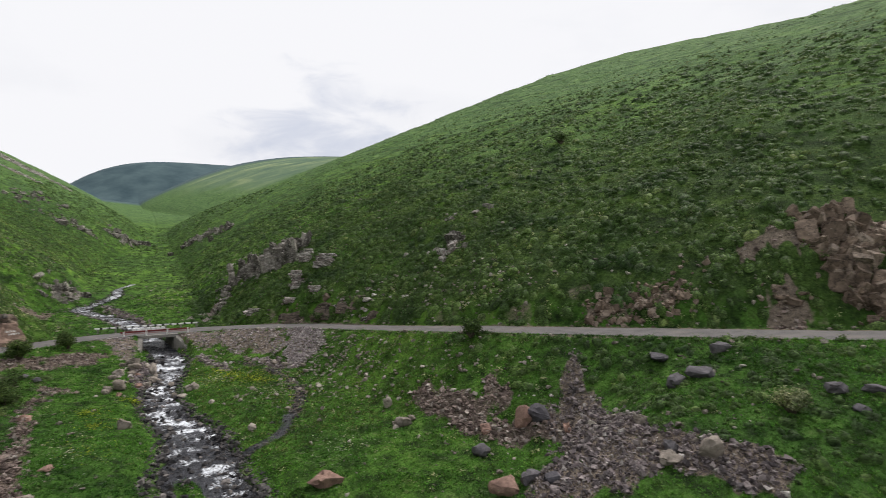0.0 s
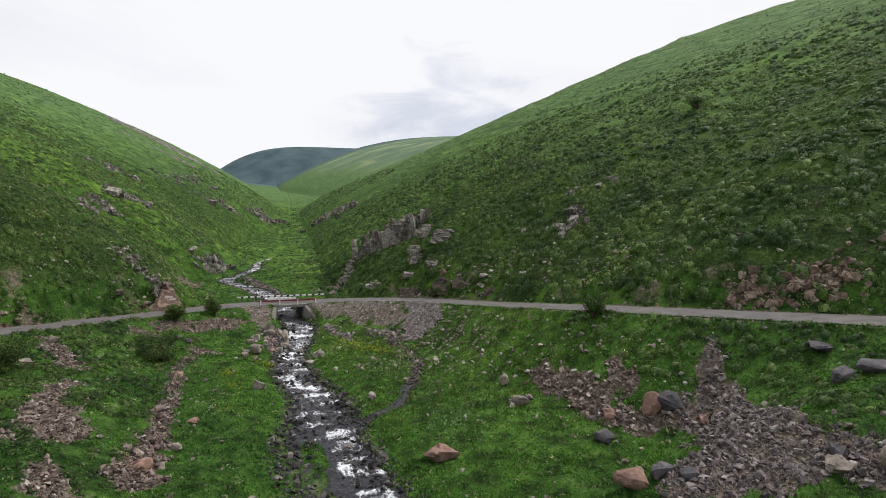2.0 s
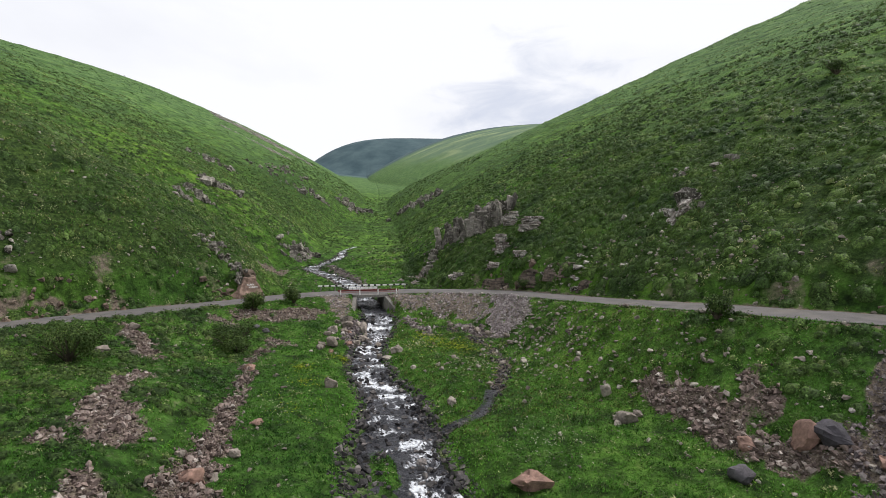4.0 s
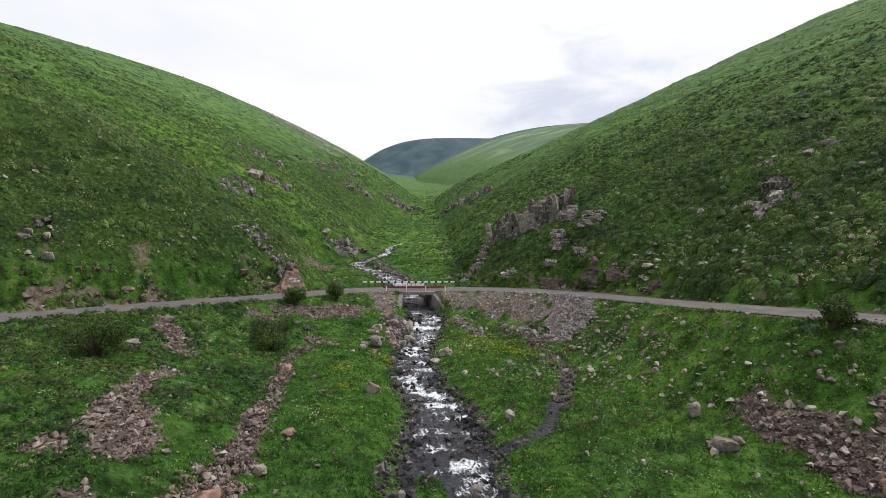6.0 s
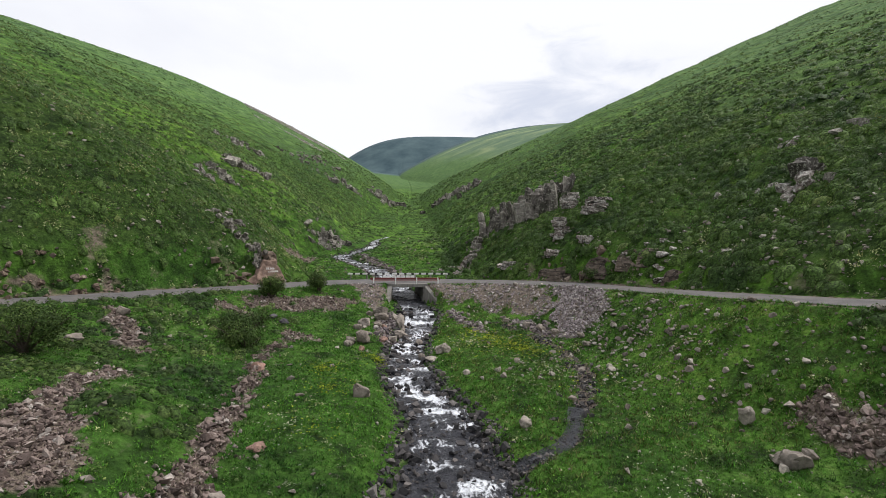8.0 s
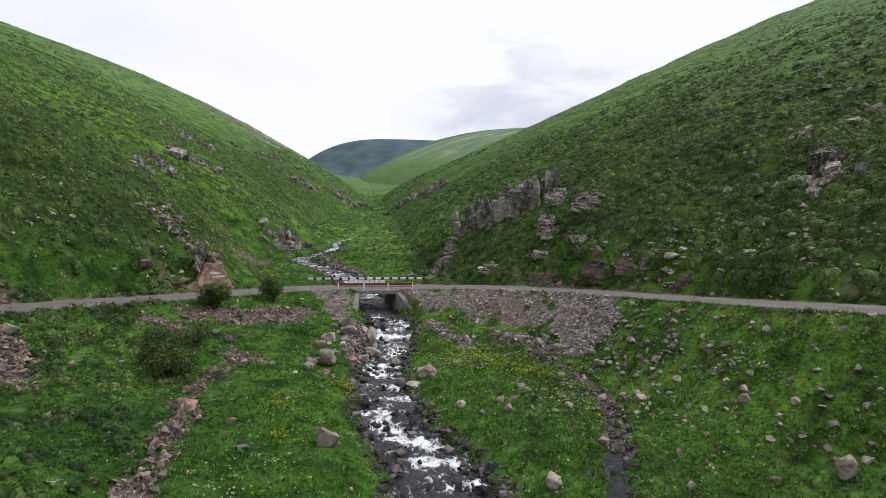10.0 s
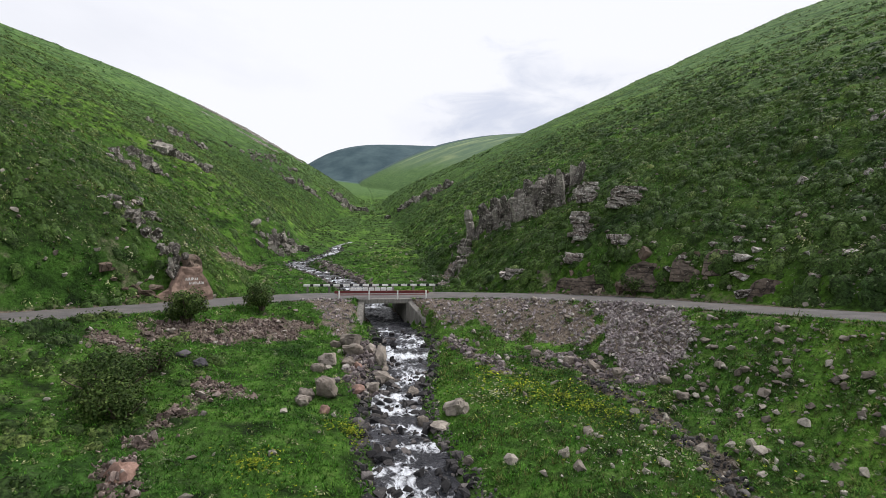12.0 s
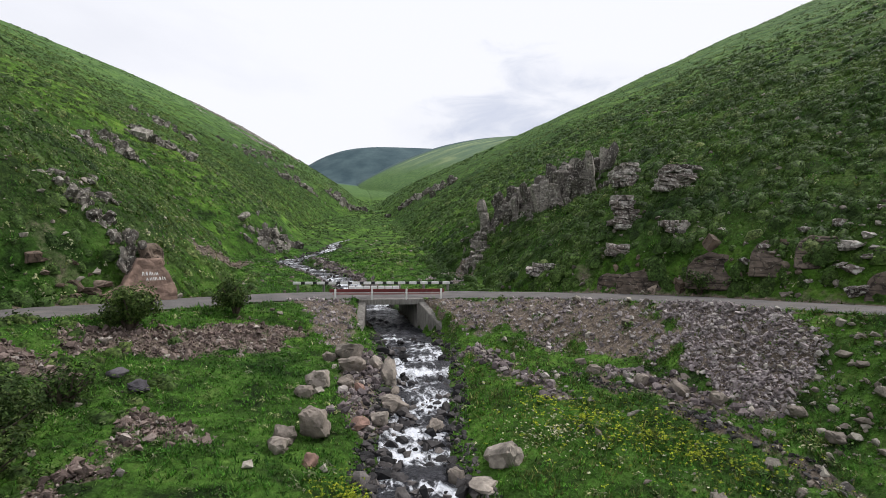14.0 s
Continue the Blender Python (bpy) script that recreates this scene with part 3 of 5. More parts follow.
BANK_COBBLES = (((0.7, 57.6, 0.6), (0.9, 61, 0.8), (1.0, 65, 0.9)), ((6.4, 65.6, 0.6), (7.4, 62, 0.6), (8.6, 59, 0.5)), ((12.2, 60.6, 0.8), (13.4, 57, 0.9), (14.4, 55, 0.7)),
                ((2.6, 86, 0.4), (0.9, 93, 0.4), (-1.8, 99.5, 0.7), (-4.2, 105.5, 0.8)), ((-1.6, 88, 0.4), (-4, 95, 0.5), (-7.4, 101, 0.6)))
SIDE_CHANNEL = (((13.6, 50.6, 0.3), (13.3, 48.4, 0.5), (12.3, 45.6, 0.6), (11.2, 43, 0.45), (10.2, 40.8, 0.35), (9.2, 39.3, 0.35), (7.9, 38.4, 0.35), (6.5, 37.8, 0.5)), ((10, 60.5, 0.3), (12.4, 55, 0.35), (13.5, 50.6, 0.4)))
RIDGE = (((-97, 393, 5), (-83, 399, 6), (-68, 399, 6), (-57, 381, 6), (-46, 386, 5), (-36, 382, 4)), ((-88, 364, 4), (-76, 374, 5), (-62, 371, 5), (-50, 367, 4), (-40, 373, 3)), ((-66, 290, 2), (-52, 292, 3), (-40, 302, 3)))
SLIDE = (((35.0, 35.4, 0.2), (37, 33, 0.45), (39.6, 30.4, 0.3)), ((45.4, 27.6, 0.5), (47, 27.6, 0.7), (48.4, 26.2, 0.8), (49, 24.8, 0.9)), ((45.5, 23.9, 0.8), (44.6, 23.6, 1.2), (44.0, 23.4, 1.5)), ((-27.2, 54.3, 0.1), (-25.6, 56.0, 0.2), (-23.4, 58.0, 0.1)), ((-21.6, 60.2, 0.0), (-20.4, 61.2, 0.2), (-19.2, 62.2, 0.0)), ((-12.4, 84, 0.6), (-11.4, 92, 0.9), (-11.0, 99, 0.9)))


def patches(x, y, groups):
    """1 inside the bare patches, 0 outside, with ragged edges."""
    wob = 0.5 * waves(x, y, 2.4, 21) + 0.3 * waves(x, y, 0.9, 22)
    out = np.zeros(np.shape(x))
    for lines in groups:
        for line in lines:
            for (ax, ay, ar), (bx, by, br) in zip(line[:-1], line[1:]):
                dx, dy = bx - ax, by - ay
                k = np.clip(((x - ax) * dx + (y - ay) * dy) / (dx * dx + dy * dy), 0, 1)
                gap = np.hypot(x - ax - k * dx, y - ay - k * dy) - (ar + k * (br - ar))
                out = np.maximum(out, 1 - sstep(-0.6, 0.35, gap + wob))
    return out


ALL_BARE = (LEFT_RUBBLE, RUBBLE_RIDGE, GRAVEL_CONE, BROWN_SCREE, RED_SCREE, SCREE_FIELD, BANK_COBBLES, SLIDE, SIDE_CHANNEL, RIDGE)


def wheel_track(x, y):
    """1 in the two ruts of the grassy track from the road down to the meadow."""
    out = np.zeros(np.shape(x))
    line = ((-13.1, 58.9), (-11.4, 47), (-8.8, 38), (-6.9, 26))
    for (ax, ay), (bx, by) in zip(line[:-1], line[1:]):
        for shift in (-0.75, 0.75):
            k = np.clip(((x - ax - shift) * (bx - ax) + (y - ay) * (by - ay)) / ((bx - ax) ** 2 + (by - ay) ** 2), 0, 1)
            out = np.maximum(out, 1 - sstep(0.1, 0.45, np.hypot(x - ax - shift - k * (bx - ax), y - ay - k * (by - ay))))
    return out


def in_stream(x, y, more=0.0):
    island = ((x - 3.3 + 0.12 * (y - 34)) / 0.75) ** 2 + ((y - 34) / 2.3) ** 2 < 1
    return ~island & (np.abs(x - stream_x(y)) < along(y, stream_width) / 2 + more + 0.25 * waves(x, y, 2.2, 31))


# ---- ground, road and water ----
gx, gy = cells(-28, 46, 0.4, -2600, 2600, 1.06), cells(14, 100, 0.4, -900, 4200, 1.034)
X, Y = np.meshgrid(gx, gy)
Z = height(X, Y)
D, ZR = road_at(X, Y)
Z = np.where(np.abs(D) < 2.5, np.minimum(Z, ZR - 0.05), Z)
n = len(gx)
corner = (np.arange(len(gy) - 1)[:, None] * n + np.arange(n - 1)).ravel()
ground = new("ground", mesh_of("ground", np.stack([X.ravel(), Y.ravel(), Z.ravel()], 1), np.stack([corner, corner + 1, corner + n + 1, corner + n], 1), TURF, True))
tagged(ground, "green alpine valley floor and grassy hillsides with bare soil", "ground", kind="structure")
bare = np.maximum(patches(X, Y, ALL_BARE), 0.75 * (1 - sstep(2.2, 3.2, np.abs(D))))
cut_face = (D < 0) * (1 - sstep(4.5, 7.5, -D)) * sstep(2.4, 3.4, -D) * (0.15 + 0.4 * waves(X, Y, 7, 41)) * (Y < 76)
bare = np.maximum(bare, cut_face)
wet = in_stream(X, Y, 0.1) & (Y < 140)
out_of_water = in_stream(X, Y, 0.1) & (Z > stream_z(Y) - 0.06) & (Y < 140)
bare = np.maximum(bare, 0.3 * out_of_water)
wet = np.where(out_of_water, 0.2, wet)
wet = np.maximum(wet, 0.5 * patches(X, Y, (SIDE_CHANNEL,)))
hazed_pasture = sstep(14, 60, Z + 9 * waves(X, Y, 40, 43) + 5 * waves(X, Y, 13, 44)) * 0.9
# upper part of the far hill, where the sun patch is painted
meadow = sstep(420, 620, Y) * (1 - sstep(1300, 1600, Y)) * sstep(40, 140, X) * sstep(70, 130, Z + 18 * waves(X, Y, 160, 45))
# where the shade beneath shrubs is painted on the ground
scrub_shade = (D < 0) * sstep(3.5, 6, -D) * np.where(X > stream_x(Y), sstep(6, 14, X - stream_x(Y)) * 0.85, sstep(9, 16, stream_x(Y) - X)) * (1 - 0.2 * sstep(50, 85, Y)) * (1 - 0.85 * sstep(84, 112, Y)) * (1 - sstep(12, 52, Z + 11 * waves(X, Y, 38, 46) + 5 * waves(X, Y, 9, 47)))
# distance haze painted on the hill that closes the valley
far_haze = sstep(1350, 1650, Y)
bare = np.maximum(bare, 0.3 * wheel_track(X, Y))
for key, value in (("bare", bare), ("wet", wet.astype(float)), ("slope", (D < -3) * sstep(2, 9, -D) * (1 - meadow)), ("hazed_pasture", hazed_pasture), ("scrub_shade", scrub_shade), ("meadow", meadow), ("far_haze", far_haze)):
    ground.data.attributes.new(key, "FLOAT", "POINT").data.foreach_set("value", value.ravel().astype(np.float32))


def strip(line, left, right, lift, across, ragged):
    """A band along a line of (x, y, z) points, from left to right of it."""
    tangent = np.gradient(line[:, :2], axis=0)
    tangent /= np.linalg.norm(tangent, axis=1)[:, None]
    side = np.stack([tangent[:, 1], -tangent[:, 0]], 1)
    rows = []
    for i, s in enumerate(np.linspace(0, 1, across)):
        off = -left + s * (left + right)
        if i in (0, across - 1):
            off = off + ragged * waves(line[:, 0], line[:, 1], 3.0, 51 + i)
        p = line[:, :2] + side * np.reshape(off, (-1, 1))
        rows.append(np.column_stack([p, line[:, 2] + lift + 0.03 * (1 - (2 * s - 1) ** 2)]))
    rows = np.array(rows)
    m, k = rows.shape[1], rows.shape[0]
    c = (np.arange(k - 1)[:, None] * m + np.arange(m - 1)).ravel()
    return rows.reshape(-1, 3), np.stack([c, c + 1, c + m + 1, c + m], 1)


fine_road = spline(road_line[::5], 14)
road = new("road", mesh_of("road", *strip(fine_road, 2.15, 2.15, 0.02, 9, 0.16), ASPHALT, True))
tagged(road, "narrow worn grey asphalt road with crumbling edges", "road", kind="structure")


def water_sheet():
    line = stream_line[(stream_line[:, 1] > -55) & (stream_line[:, 1] < 142)]
    q = np.vstack([spline(line[::4], 30)])
    tangent = np.gradient(q, axis=0)
    tangent /= np.linalg.norm(tangent, axis=1)[:, None]
    side = np.stack([tangent[:, 1], -tangent[:, 0]], 1)
    half = along(q[:, 1], stream_width) / 2
    across = np.linspace(-1, 1, 25)
    P = q[:, None] + side[:, None] * (across[None, :, None] * (half + 0.35)[:, None, None])
    x, y = P[..., 0], P[..., 1]
    step = 0.10 * waves(x * 0.35, y, 2.6, 61) + 0.05 * waves(x, y, 0.8, 62)
    z = stream_z(y) - 0.05 + step * (y < 130)
    foam = 0.15 * waves(x * 0.5, y, 2.6, 63) + 0.08 * waves(x * 0.6, y, 1.1, 64) + 0.06 * waves(x, y, 5, 65) + 0.10 * (np.clip(y - 27, 0, 1) * np.clip(38.5 - y, 0, 1)) * np.sign(across - 0.1)[None, :] + along(y[:, 0], ((20, 0.0), (40, 0.02), (44, 0.13), (48, 0.12), (54, 0.15), (62, 0.12), (67, 0.13), (70.5, 0.12), (71.6, 0.06), (73, -0.2), (76, -0.05), (79, 0.06), (88, 0.08), (100, 0.09), (150, 0.1)))[:, None]
    foam = foam - 0.1 * np.abs(across)[None, :] ** 2
    n = len(across)
    c = (np.arange(len(q) - 1)[:, None] * n + np.arange(n - 1)).ravel()
    me = mesh_of("stream_water", np.stack([x.ravel(), y.ravel(), z.ravel()], 1), np.stack([c, c + 1, c + n + 1, c + n], 1), WATER, True)
    me.attributes.new("foam", "FLOAT", "POINT").data.foreach_set("value", foam.ravel().astype(np.float32))
    return me


def channel_water():
    q = spline(channel_line[3:], 10)
    tangent = np.gradient(q, axis=0)
    tangent /= np.linalg.norm(tangent, axis=1)[:, None]
    side = np.stack([tangent[:, 1], -tangent[:, 0]], 1)
    level = np.minimum.accumulate(height(q[:, 0], q[:, 1]) + 0.1)
    rows = np.array([np.column_stack([q + side * off, level]) for off in np.linspace(-0.6, 0.6, 7)])
    n = len(q)
    c = (np.arange(6)[:, None] * n + np.arange(n - 1)).ravel()
    me = mesh_of("side_channel_water", rows.reshape(-1, 3), np.stack([c, c + 1, c + n + 1, c + n], 1), WATER, True)
    me.attributes.new("foam", "FLOAT", "POINT").data.foreach_set("value", np.full(7 * n, -0.06, np.float32))
    return me


tagged(new("side_channel_water", channel_water()), "narrow side channel of dark shallow water", "stream", kind="structure")
tagged(new("stream_water", water_sheet()), "shallow mountain stream with white rapids over dark cobbles", "stream", kind="structure")


# ---- culvert bridge ----
def prism(bm, a, b):
    """Joins two outlines of equal length into a solid."""
    va, vb = [bm.verts.new(p) for p in a], [bm.verts.new(p) for p in b]
    bm.faces.new(va)
    bm.faces.new(vb[::-1])
    for i in range(len(a)):
        j = (i + 1) % len(a)
        bm.faces.new((va[i], vb[i], vb[j], va[j]))
    return bm


bridge = holder("culvert_bridge", 2.83, 73.2, -1.85, "small grey concrete culvert bridge with splayed wing walls", "bridge")
BX, BY, BZ = 2.83, 73.2, -1.85


def local(p):
    return (p[0] - BX, p[1] - BY, p[2] - BZ)


far_y = 79.2
fx, nx = culvert_x(far_y), culvert_x(BY)
slab = bmesh.new()
prism(slab, [local(p) for p in ((nx - 2.1, BY - 0.05, -0.34), (nx + 2.1, BY - 0.05, -0.34), (fx + 2.1, far_y, -0.34), (fx - 2.1, far_y, -0.34))],
      [local(p) for p in ((nx - 2.1, BY - 0.05, 0.0), (nx + 2.1, BY - 0.05, 0.0), (fx + 2.1, far_y, 0.0), (fx - 2.1, far_y, 0.0))])
bmesh.ops.bevel(slab, geom=slab.edges[:], offset=0.03, segments=2, affect="EDGES")
part("slab", from_bm("slab", slab, CONCRETE), bridge)
for s in (-1, 1):
    bm = bmesh.new()
    a, b = 1.63 * s, 2.05 * s
    prism(bm, [local(p) for p in ((nx + a, BY, -2.9), (nx + b, BY, -2.9), (fx + b, far_y, -2.5), (fx + a, far_y, -2.5))],
          [local(p) for p in ((nx + a, BY, -0.345), (nx + b, BY, -0.345), (fx + b, far_y, -0.345), (fx + a, far_y, -0.345))])
    part("abutment", from_bm("abutment", bm, CONCRETE), bridge)
    bm = bmesh.new()
    a, b = nx + 1.68 * s, nx + 2.16 * s
    ex = (6.0 if s > 0 else 0.86) - 0.02 * s
    prism(bm, [local(p) for p in ((a, BY - 0.06, -2.9), (a, BY - 0.06, -0.16), (ex, BY - 3.0, -1.78), (ex, BY - 3.1, -3.0))],
          [local(p) for p in ((b, BY - 0.06, -2.9), (b, BY - 0.06, -0.16), (ex + 0.46 * s, BY - 2.8, -1.74), (ex + 0.46 * s, BY - 2.9, -3.0))])
    bmesh.ops.bevel(bm, geom=bm.edges[:], offset=0.03, segments=2, affect="EDGES")
    part("wing_wall", from_bm("wing_wall", bm, CONCRETE), bridge)

near_rail = holder("guard_rail", 2.6, 73.3, 0.0, "low maroon and white guard rail on white posts", "guard rail")
bm = box(bmesh.new(), -3.72, 3.62, -0.05, 0.05, 0.46, 0.66, 0.015)
part("top_beam", from_bm("top_beam", bm, MAROON_PAINT), near_rail, None, "dark maroon painted beam")
bm = box(bmesh.new(), -3.55, 3.45, -0.035, 0.035, 0.30, 0.40, 0.01)
part("lower_beam", from_bm("lower_beam", bm, painted("faded_red_paint", (0.36, 0.2, 0.19), (0.45, 0.4, 0.37))), near_rail, None, "faded pinkish lower beam")
post = from_bm("post", box(bmesh.new(), -0.06, 0.06, -0.13, -0.052, -0.12, 0.68, 0.015), WHITE_PAINT)
for x in (-3.36, -1.06, 1.15, 3.4):
    part("post", post, near_rail, pose(x, 0, 0))
kerb = holder("bridge_kerb", 1.85, 78.3, 0.1, "row of whitewashed kerb stones along the bridge edge", "kerb")
kerb_stone = from_bm("kerb_stone", box(bmesh.new(), -0.23, 0.23, -0.11, 0.11, -0.16, 0.26, 0.03), WHITE_PAINT)
for i in range(7):
    part("kerb_stone", kerb_stone, kerb, pose(-1.6 + i * 0.53, 0, 0, 0, random.uniform(-2, 2), random.uniform(-3, 3)))
far_rail = holder("striped_barrier", 1.9, 78.64, 0.0, "low roadside barrier painted in black and white stripes", "barrier")
stripe, at = 0, -5.85
while at < 5.8:
    long = 0.56 if stripe % 2 == 0 else 0.28
    bm = box(bmesh.new(), at, min(at + long, 5.86) - 0.004, -0.07, 0.07, 0.45, 0.64, 0.02)
    part("white_block" if stripe % 2 == 0 else "black_block", from_bm("block", bm, WHITE_PAINT if stripe % 2 == 0 else BLACK_PAINT), far_rail)
    at, stripe = at + long, stripe + 1
foot = from_bm("foot", box(bmesh.new(), -0.09, 0.09, -0.07, 0.07, -0.35, 0.455, 0.015), CONCRETE)
for i in range(7):
    part("foot", foot, far_rail, pose(-5.5 + i * 1.83, 0, 0))


from mathutils.bvhtree import BVHTree

# ---- stones, plants: shapes ----
def hull(seed, points, size):
    """An angular stone: the hull of some scattered points."""
    r = random.Random(seed)
    bm = bmesh.new()
    for _ in range(points):
        v = Vector((r.gauss(0, 1), r.gauss(0, 1), r.gauss(0, 1))).normalized() * r.uniform(0.8, 1.05)
        bm.verts.new((v.x * size[0] / 2, v.y * size[1] / 2, v.z * size[2] / 2))
    made = bmesh.ops.convex_hull(bm, input=bm.verts[:])
    bmesh.ops.delete(bm, geom=list({g for g in made["geom_interior"] + made["geom_unused"] if isinstance(g, bmesh.types.BMVert)}), context="VERTS")
    bmesh.ops.triangulate(bm, faces=bm.faces[:])
    bm.verts.ensure_lookup_table()
    verts, faces = np.array([v.co[:] for v in bm.verts]), np.array([[v.index for v in f.verts] for f in bm.faces])
    bm.free()
    return verts, faces


def rock_mesh(name, seed, mat, points=18, rough=0.05, boxy=False, rounds=0):
    """A rock about 1 across: an angular hull with a broken, uneven skin; boxy ones are jointed blocks."""
    r = random.Random(seed)
    bm = bmesh.new()
    if boxy:
        pts = [Vector((x, y, z)) * 0.5 + Vector((r.gauss(0, 0.07), r.gauss(0, 0.07), r.gauss(0, 0.07))) for x in (-1, 1) for y in (-1, 1) for z in (-1, 1)]
        for _ in range(5):
            v = Vector((r.uniform(-1, 1), r.uniform(-1, 1), r.uniform(-1, 1)))
            pts.append(v / max(abs(v.x), abs(v.y), abs(v.z)) * r.uniform(0.48, 0.58))
        pts = [p * r.uniform(0.78, 1.0) if i < 8 else p for i, p in enumerate(pts)]
    else:
        pts = []
        for _ in range(points):
            v = Vector((r.gauss(0, 1), r.gauss(0, 1), r.gauss(0, 1))).normalized()
            pts.append(v / max(abs(v.x), abs(v.y), abs(v.z)) ** 0.45 * r.uniform(0.40, 0.53))
    for p in pts:
        bm.verts.new(p)
    made = bmesh.ops.convex_hull(bm, input=bm.verts[:])
    bmesh.ops.delete(bm, geom=list({g for g in made["geom_interior"] + made["geom_unused"] if isinstance(g, bmesh.types.BMVert)}), context="VERTS")
    bmesh.ops.triangulate(bm, faces=bm.faces[:])
    bmesh.ops.subdivide_edges(bm, edges=bm.edges[:], cuts=1 if boxy else 2, use_grid_fill=True)
    bmesh.ops.triangulate(bm, faces=bm.faces[:])
    for _ in range(rounds):
        bmesh.ops.smooth_vert(bm, verts=bm.verts[:], factor=0.5, use_axis_x=True, use_axis_y=True, use_axis_z=True)
    shift = Vector((seed * 3.7, seed * 1.3, 0))
    for v in bm.verts:
        k = noise.noise(v.co * 3.2 + shift) * rough * 1.5 + noise.noise(v.co * 9 + shift) * rough * 0.8
        v.co += v.co.normalized() * k
    me = from_bm(name, bm, mat, rounds > 0)
    if rounds:
        turn = {}
        for p in me.polygons:
            for k in p.edge_keys:
                turn.setdefault(k, []).append(p.normal)
        for e in me.edges:
            pair = turn[e.key]
            e.use_edge_sharp = len(pair) > 1 and pair[0].dot(pair[1]) < 0.86
    return me


def scatter(name, shapes, spots, turns, sizes, mat, label, category, tilt=0.0, seed=0, smooth=False, slope=None):
    """One object of kind stuff: shapes set down at the spots, each turned about the vertical, leaned and sized, and laid along the ground's slope where that is given."""
    r = np.random.RandomState(seed)
    which = r.randint(0, len(shapes), len(spots))
    verts, faces, base = [], [], 0
    for i, (v, f) in enumerate(shapes):
        k = np.nonzero(which == i)[0]
        if not len(k):
            continue
        c, s = np.cos(turns[k]), np.sin(turns[k])
        p = v[None] * sizes[k][:, None, :] if sizes.ndim == 2 else v[None] * sizes[k][:, None, None]
        if tilt:
            a = r.normal(0, tilt, (len(k), 2))
            p = np.stack([p[..., 0] + a[:, :1] * p[..., 2], p[..., 1] + a[:, 1:] * p[..., 2], p[..., 2] - a[:, :1] * p[..., 0] - a[:, 1:] * p[..., 1]], -1)
        q = np.stack([p[..., 0] * c[:, None] - p[..., 1] * s[:, None], p[..., 0] * s[:, None] + p[..., 1] * c[:, None], p[..., 2]], -1)
        if slope is not None:
            q[..., 2] += q[..., 0] * slope[k][:, :1] + q[..., 1] * slope[k][:, 1:]
        q = q + spots[k][:, None, :]
        verts.append(q.reshape(-1, 3))
        faces.append((f[None] + (np.arange(len(k)) * len(v))[:, None, None] + base).reshape(-1, f.shape[1]))
        base += len(k) * len(v)
    return tagged(new(name, mesh_of(name, np.concatenate(verts), np.concatenate(faces), mat, smooth)), label, category, kind="stuff")


def sprinkle(r, x0, x1, y0, y1, count):
    return r.uniform(x0, x1, count), r.uniform(y0, y1, count)


CHIPS = [hull(i, 10, (1.0, 0.85, 0.66)) for i in range(6)]
GRIT = [hull(60 + i, 8, (1.0, 0.9, 0.78)) for i in range(5)]
SLABS = [hull(20 + i, 12, (1.0, 0.75, 0.32)) for i in range(5)]
PEBBLES = [hull(40 + i, 13, (1.0, 0.85, 0.7)) for i in range(5)]


def heap(name, shapes, x, y, z, size, mat, label, category, seed, singles):
    """Stones that lie together: the largest are single parts, the small ones are joined."""
    r = np.random.RandomState(seed + 500)
    top = holder(name, float(x.mean()), float(y.mean()), ground_z(x.mean(), y.mean()), label, category)
    order = np.argsort(-size)
    large, small = order[:singles], order[singles:]
    meshes = [mesh_of("stone", v, f, mat[1]) for v, f in shapes]
    away = Matrix.Translation(-top.location)
    for i in large:
        m = pose(x[i], y[i], z[i], r.normal(0, 14), r.normal(0, 14), r.uniform(0, 360)) @ Matrix.Diagonal((*(size[i] * r.uniform(0.75, 1.25, 3)), 1))
        part("stone", meshes[r.randint(len(meshes))], top, away @ m)
    rest = scatter("gravel", GRIT if shapes is CHIPS or shapes is GRIT else shapes, np.stack([x, y, z], 1)[small], r.uniform(0, 6.28, len(small)), size[small][:, None] * r.uniform(0.7, 1.3, (len(small), 3)), mat[0], "", "", 0.35, seed)
    rest.parent, rest.matrix_basis = top, away
    return top


def rubble(name, lines, per_area, smallest, largest, shapes, mat, label, seed, pile=0.1, singles=90):
    """Loose stones lying on a bare patch, many small and few large."""
    r = np.random.RandomState(seed)
    pts = np.array([p for line in lines for p in line])
    x0, x1, y0, y1 = pts[:, 0].min() - 3.5, pts[:, 0].max() + 3.5, pts[:, 1].min() - 3.5, pts[:, 1].max() + 3.5
    x, y = sprinkle(r, x0, x1, y0, y1, int((x1 - x0) * (y1 - y0) * per_area))
    keep = patches(x, y, (lines,)) > r.uniform(0.02, 1.0, len(x)) * (0.75 + 0.45 * waves(x, y, 1.1, seed + 90))
    x, y = x[keep], y[keep]
    size = smallest + (largest - smallest) * r.rand(len(x)) ** 8
    z = height(x, y) + size * 0.12 + pile * r.rand(len(x)) ** 2 * patches(x, y, (lines,))
    return heap(name, shapes, x, y, z, size, mat, label, "rubble", seed, singles)


rubble("rubble_heap", LEFT_RUBBLE, 85, 0.12, 0.46, CHIPS, RED_STONE, "spread of broken reddish stones on the grassy bank", 1)
rubble("rubble_ridge", RUBBLE_RIDGE, 130, 0.10, 0.5, CHIPS, RED_STONE, "long low ridge of reddish rubble through the meadow", 2, 0.32)
rubble("gravel_fan", GRAVEL_CONE, 250, 0.075, 0.36, GRIT, GREY_STONE, "fan of grey gravel tipped below the road", 3, 0.12)
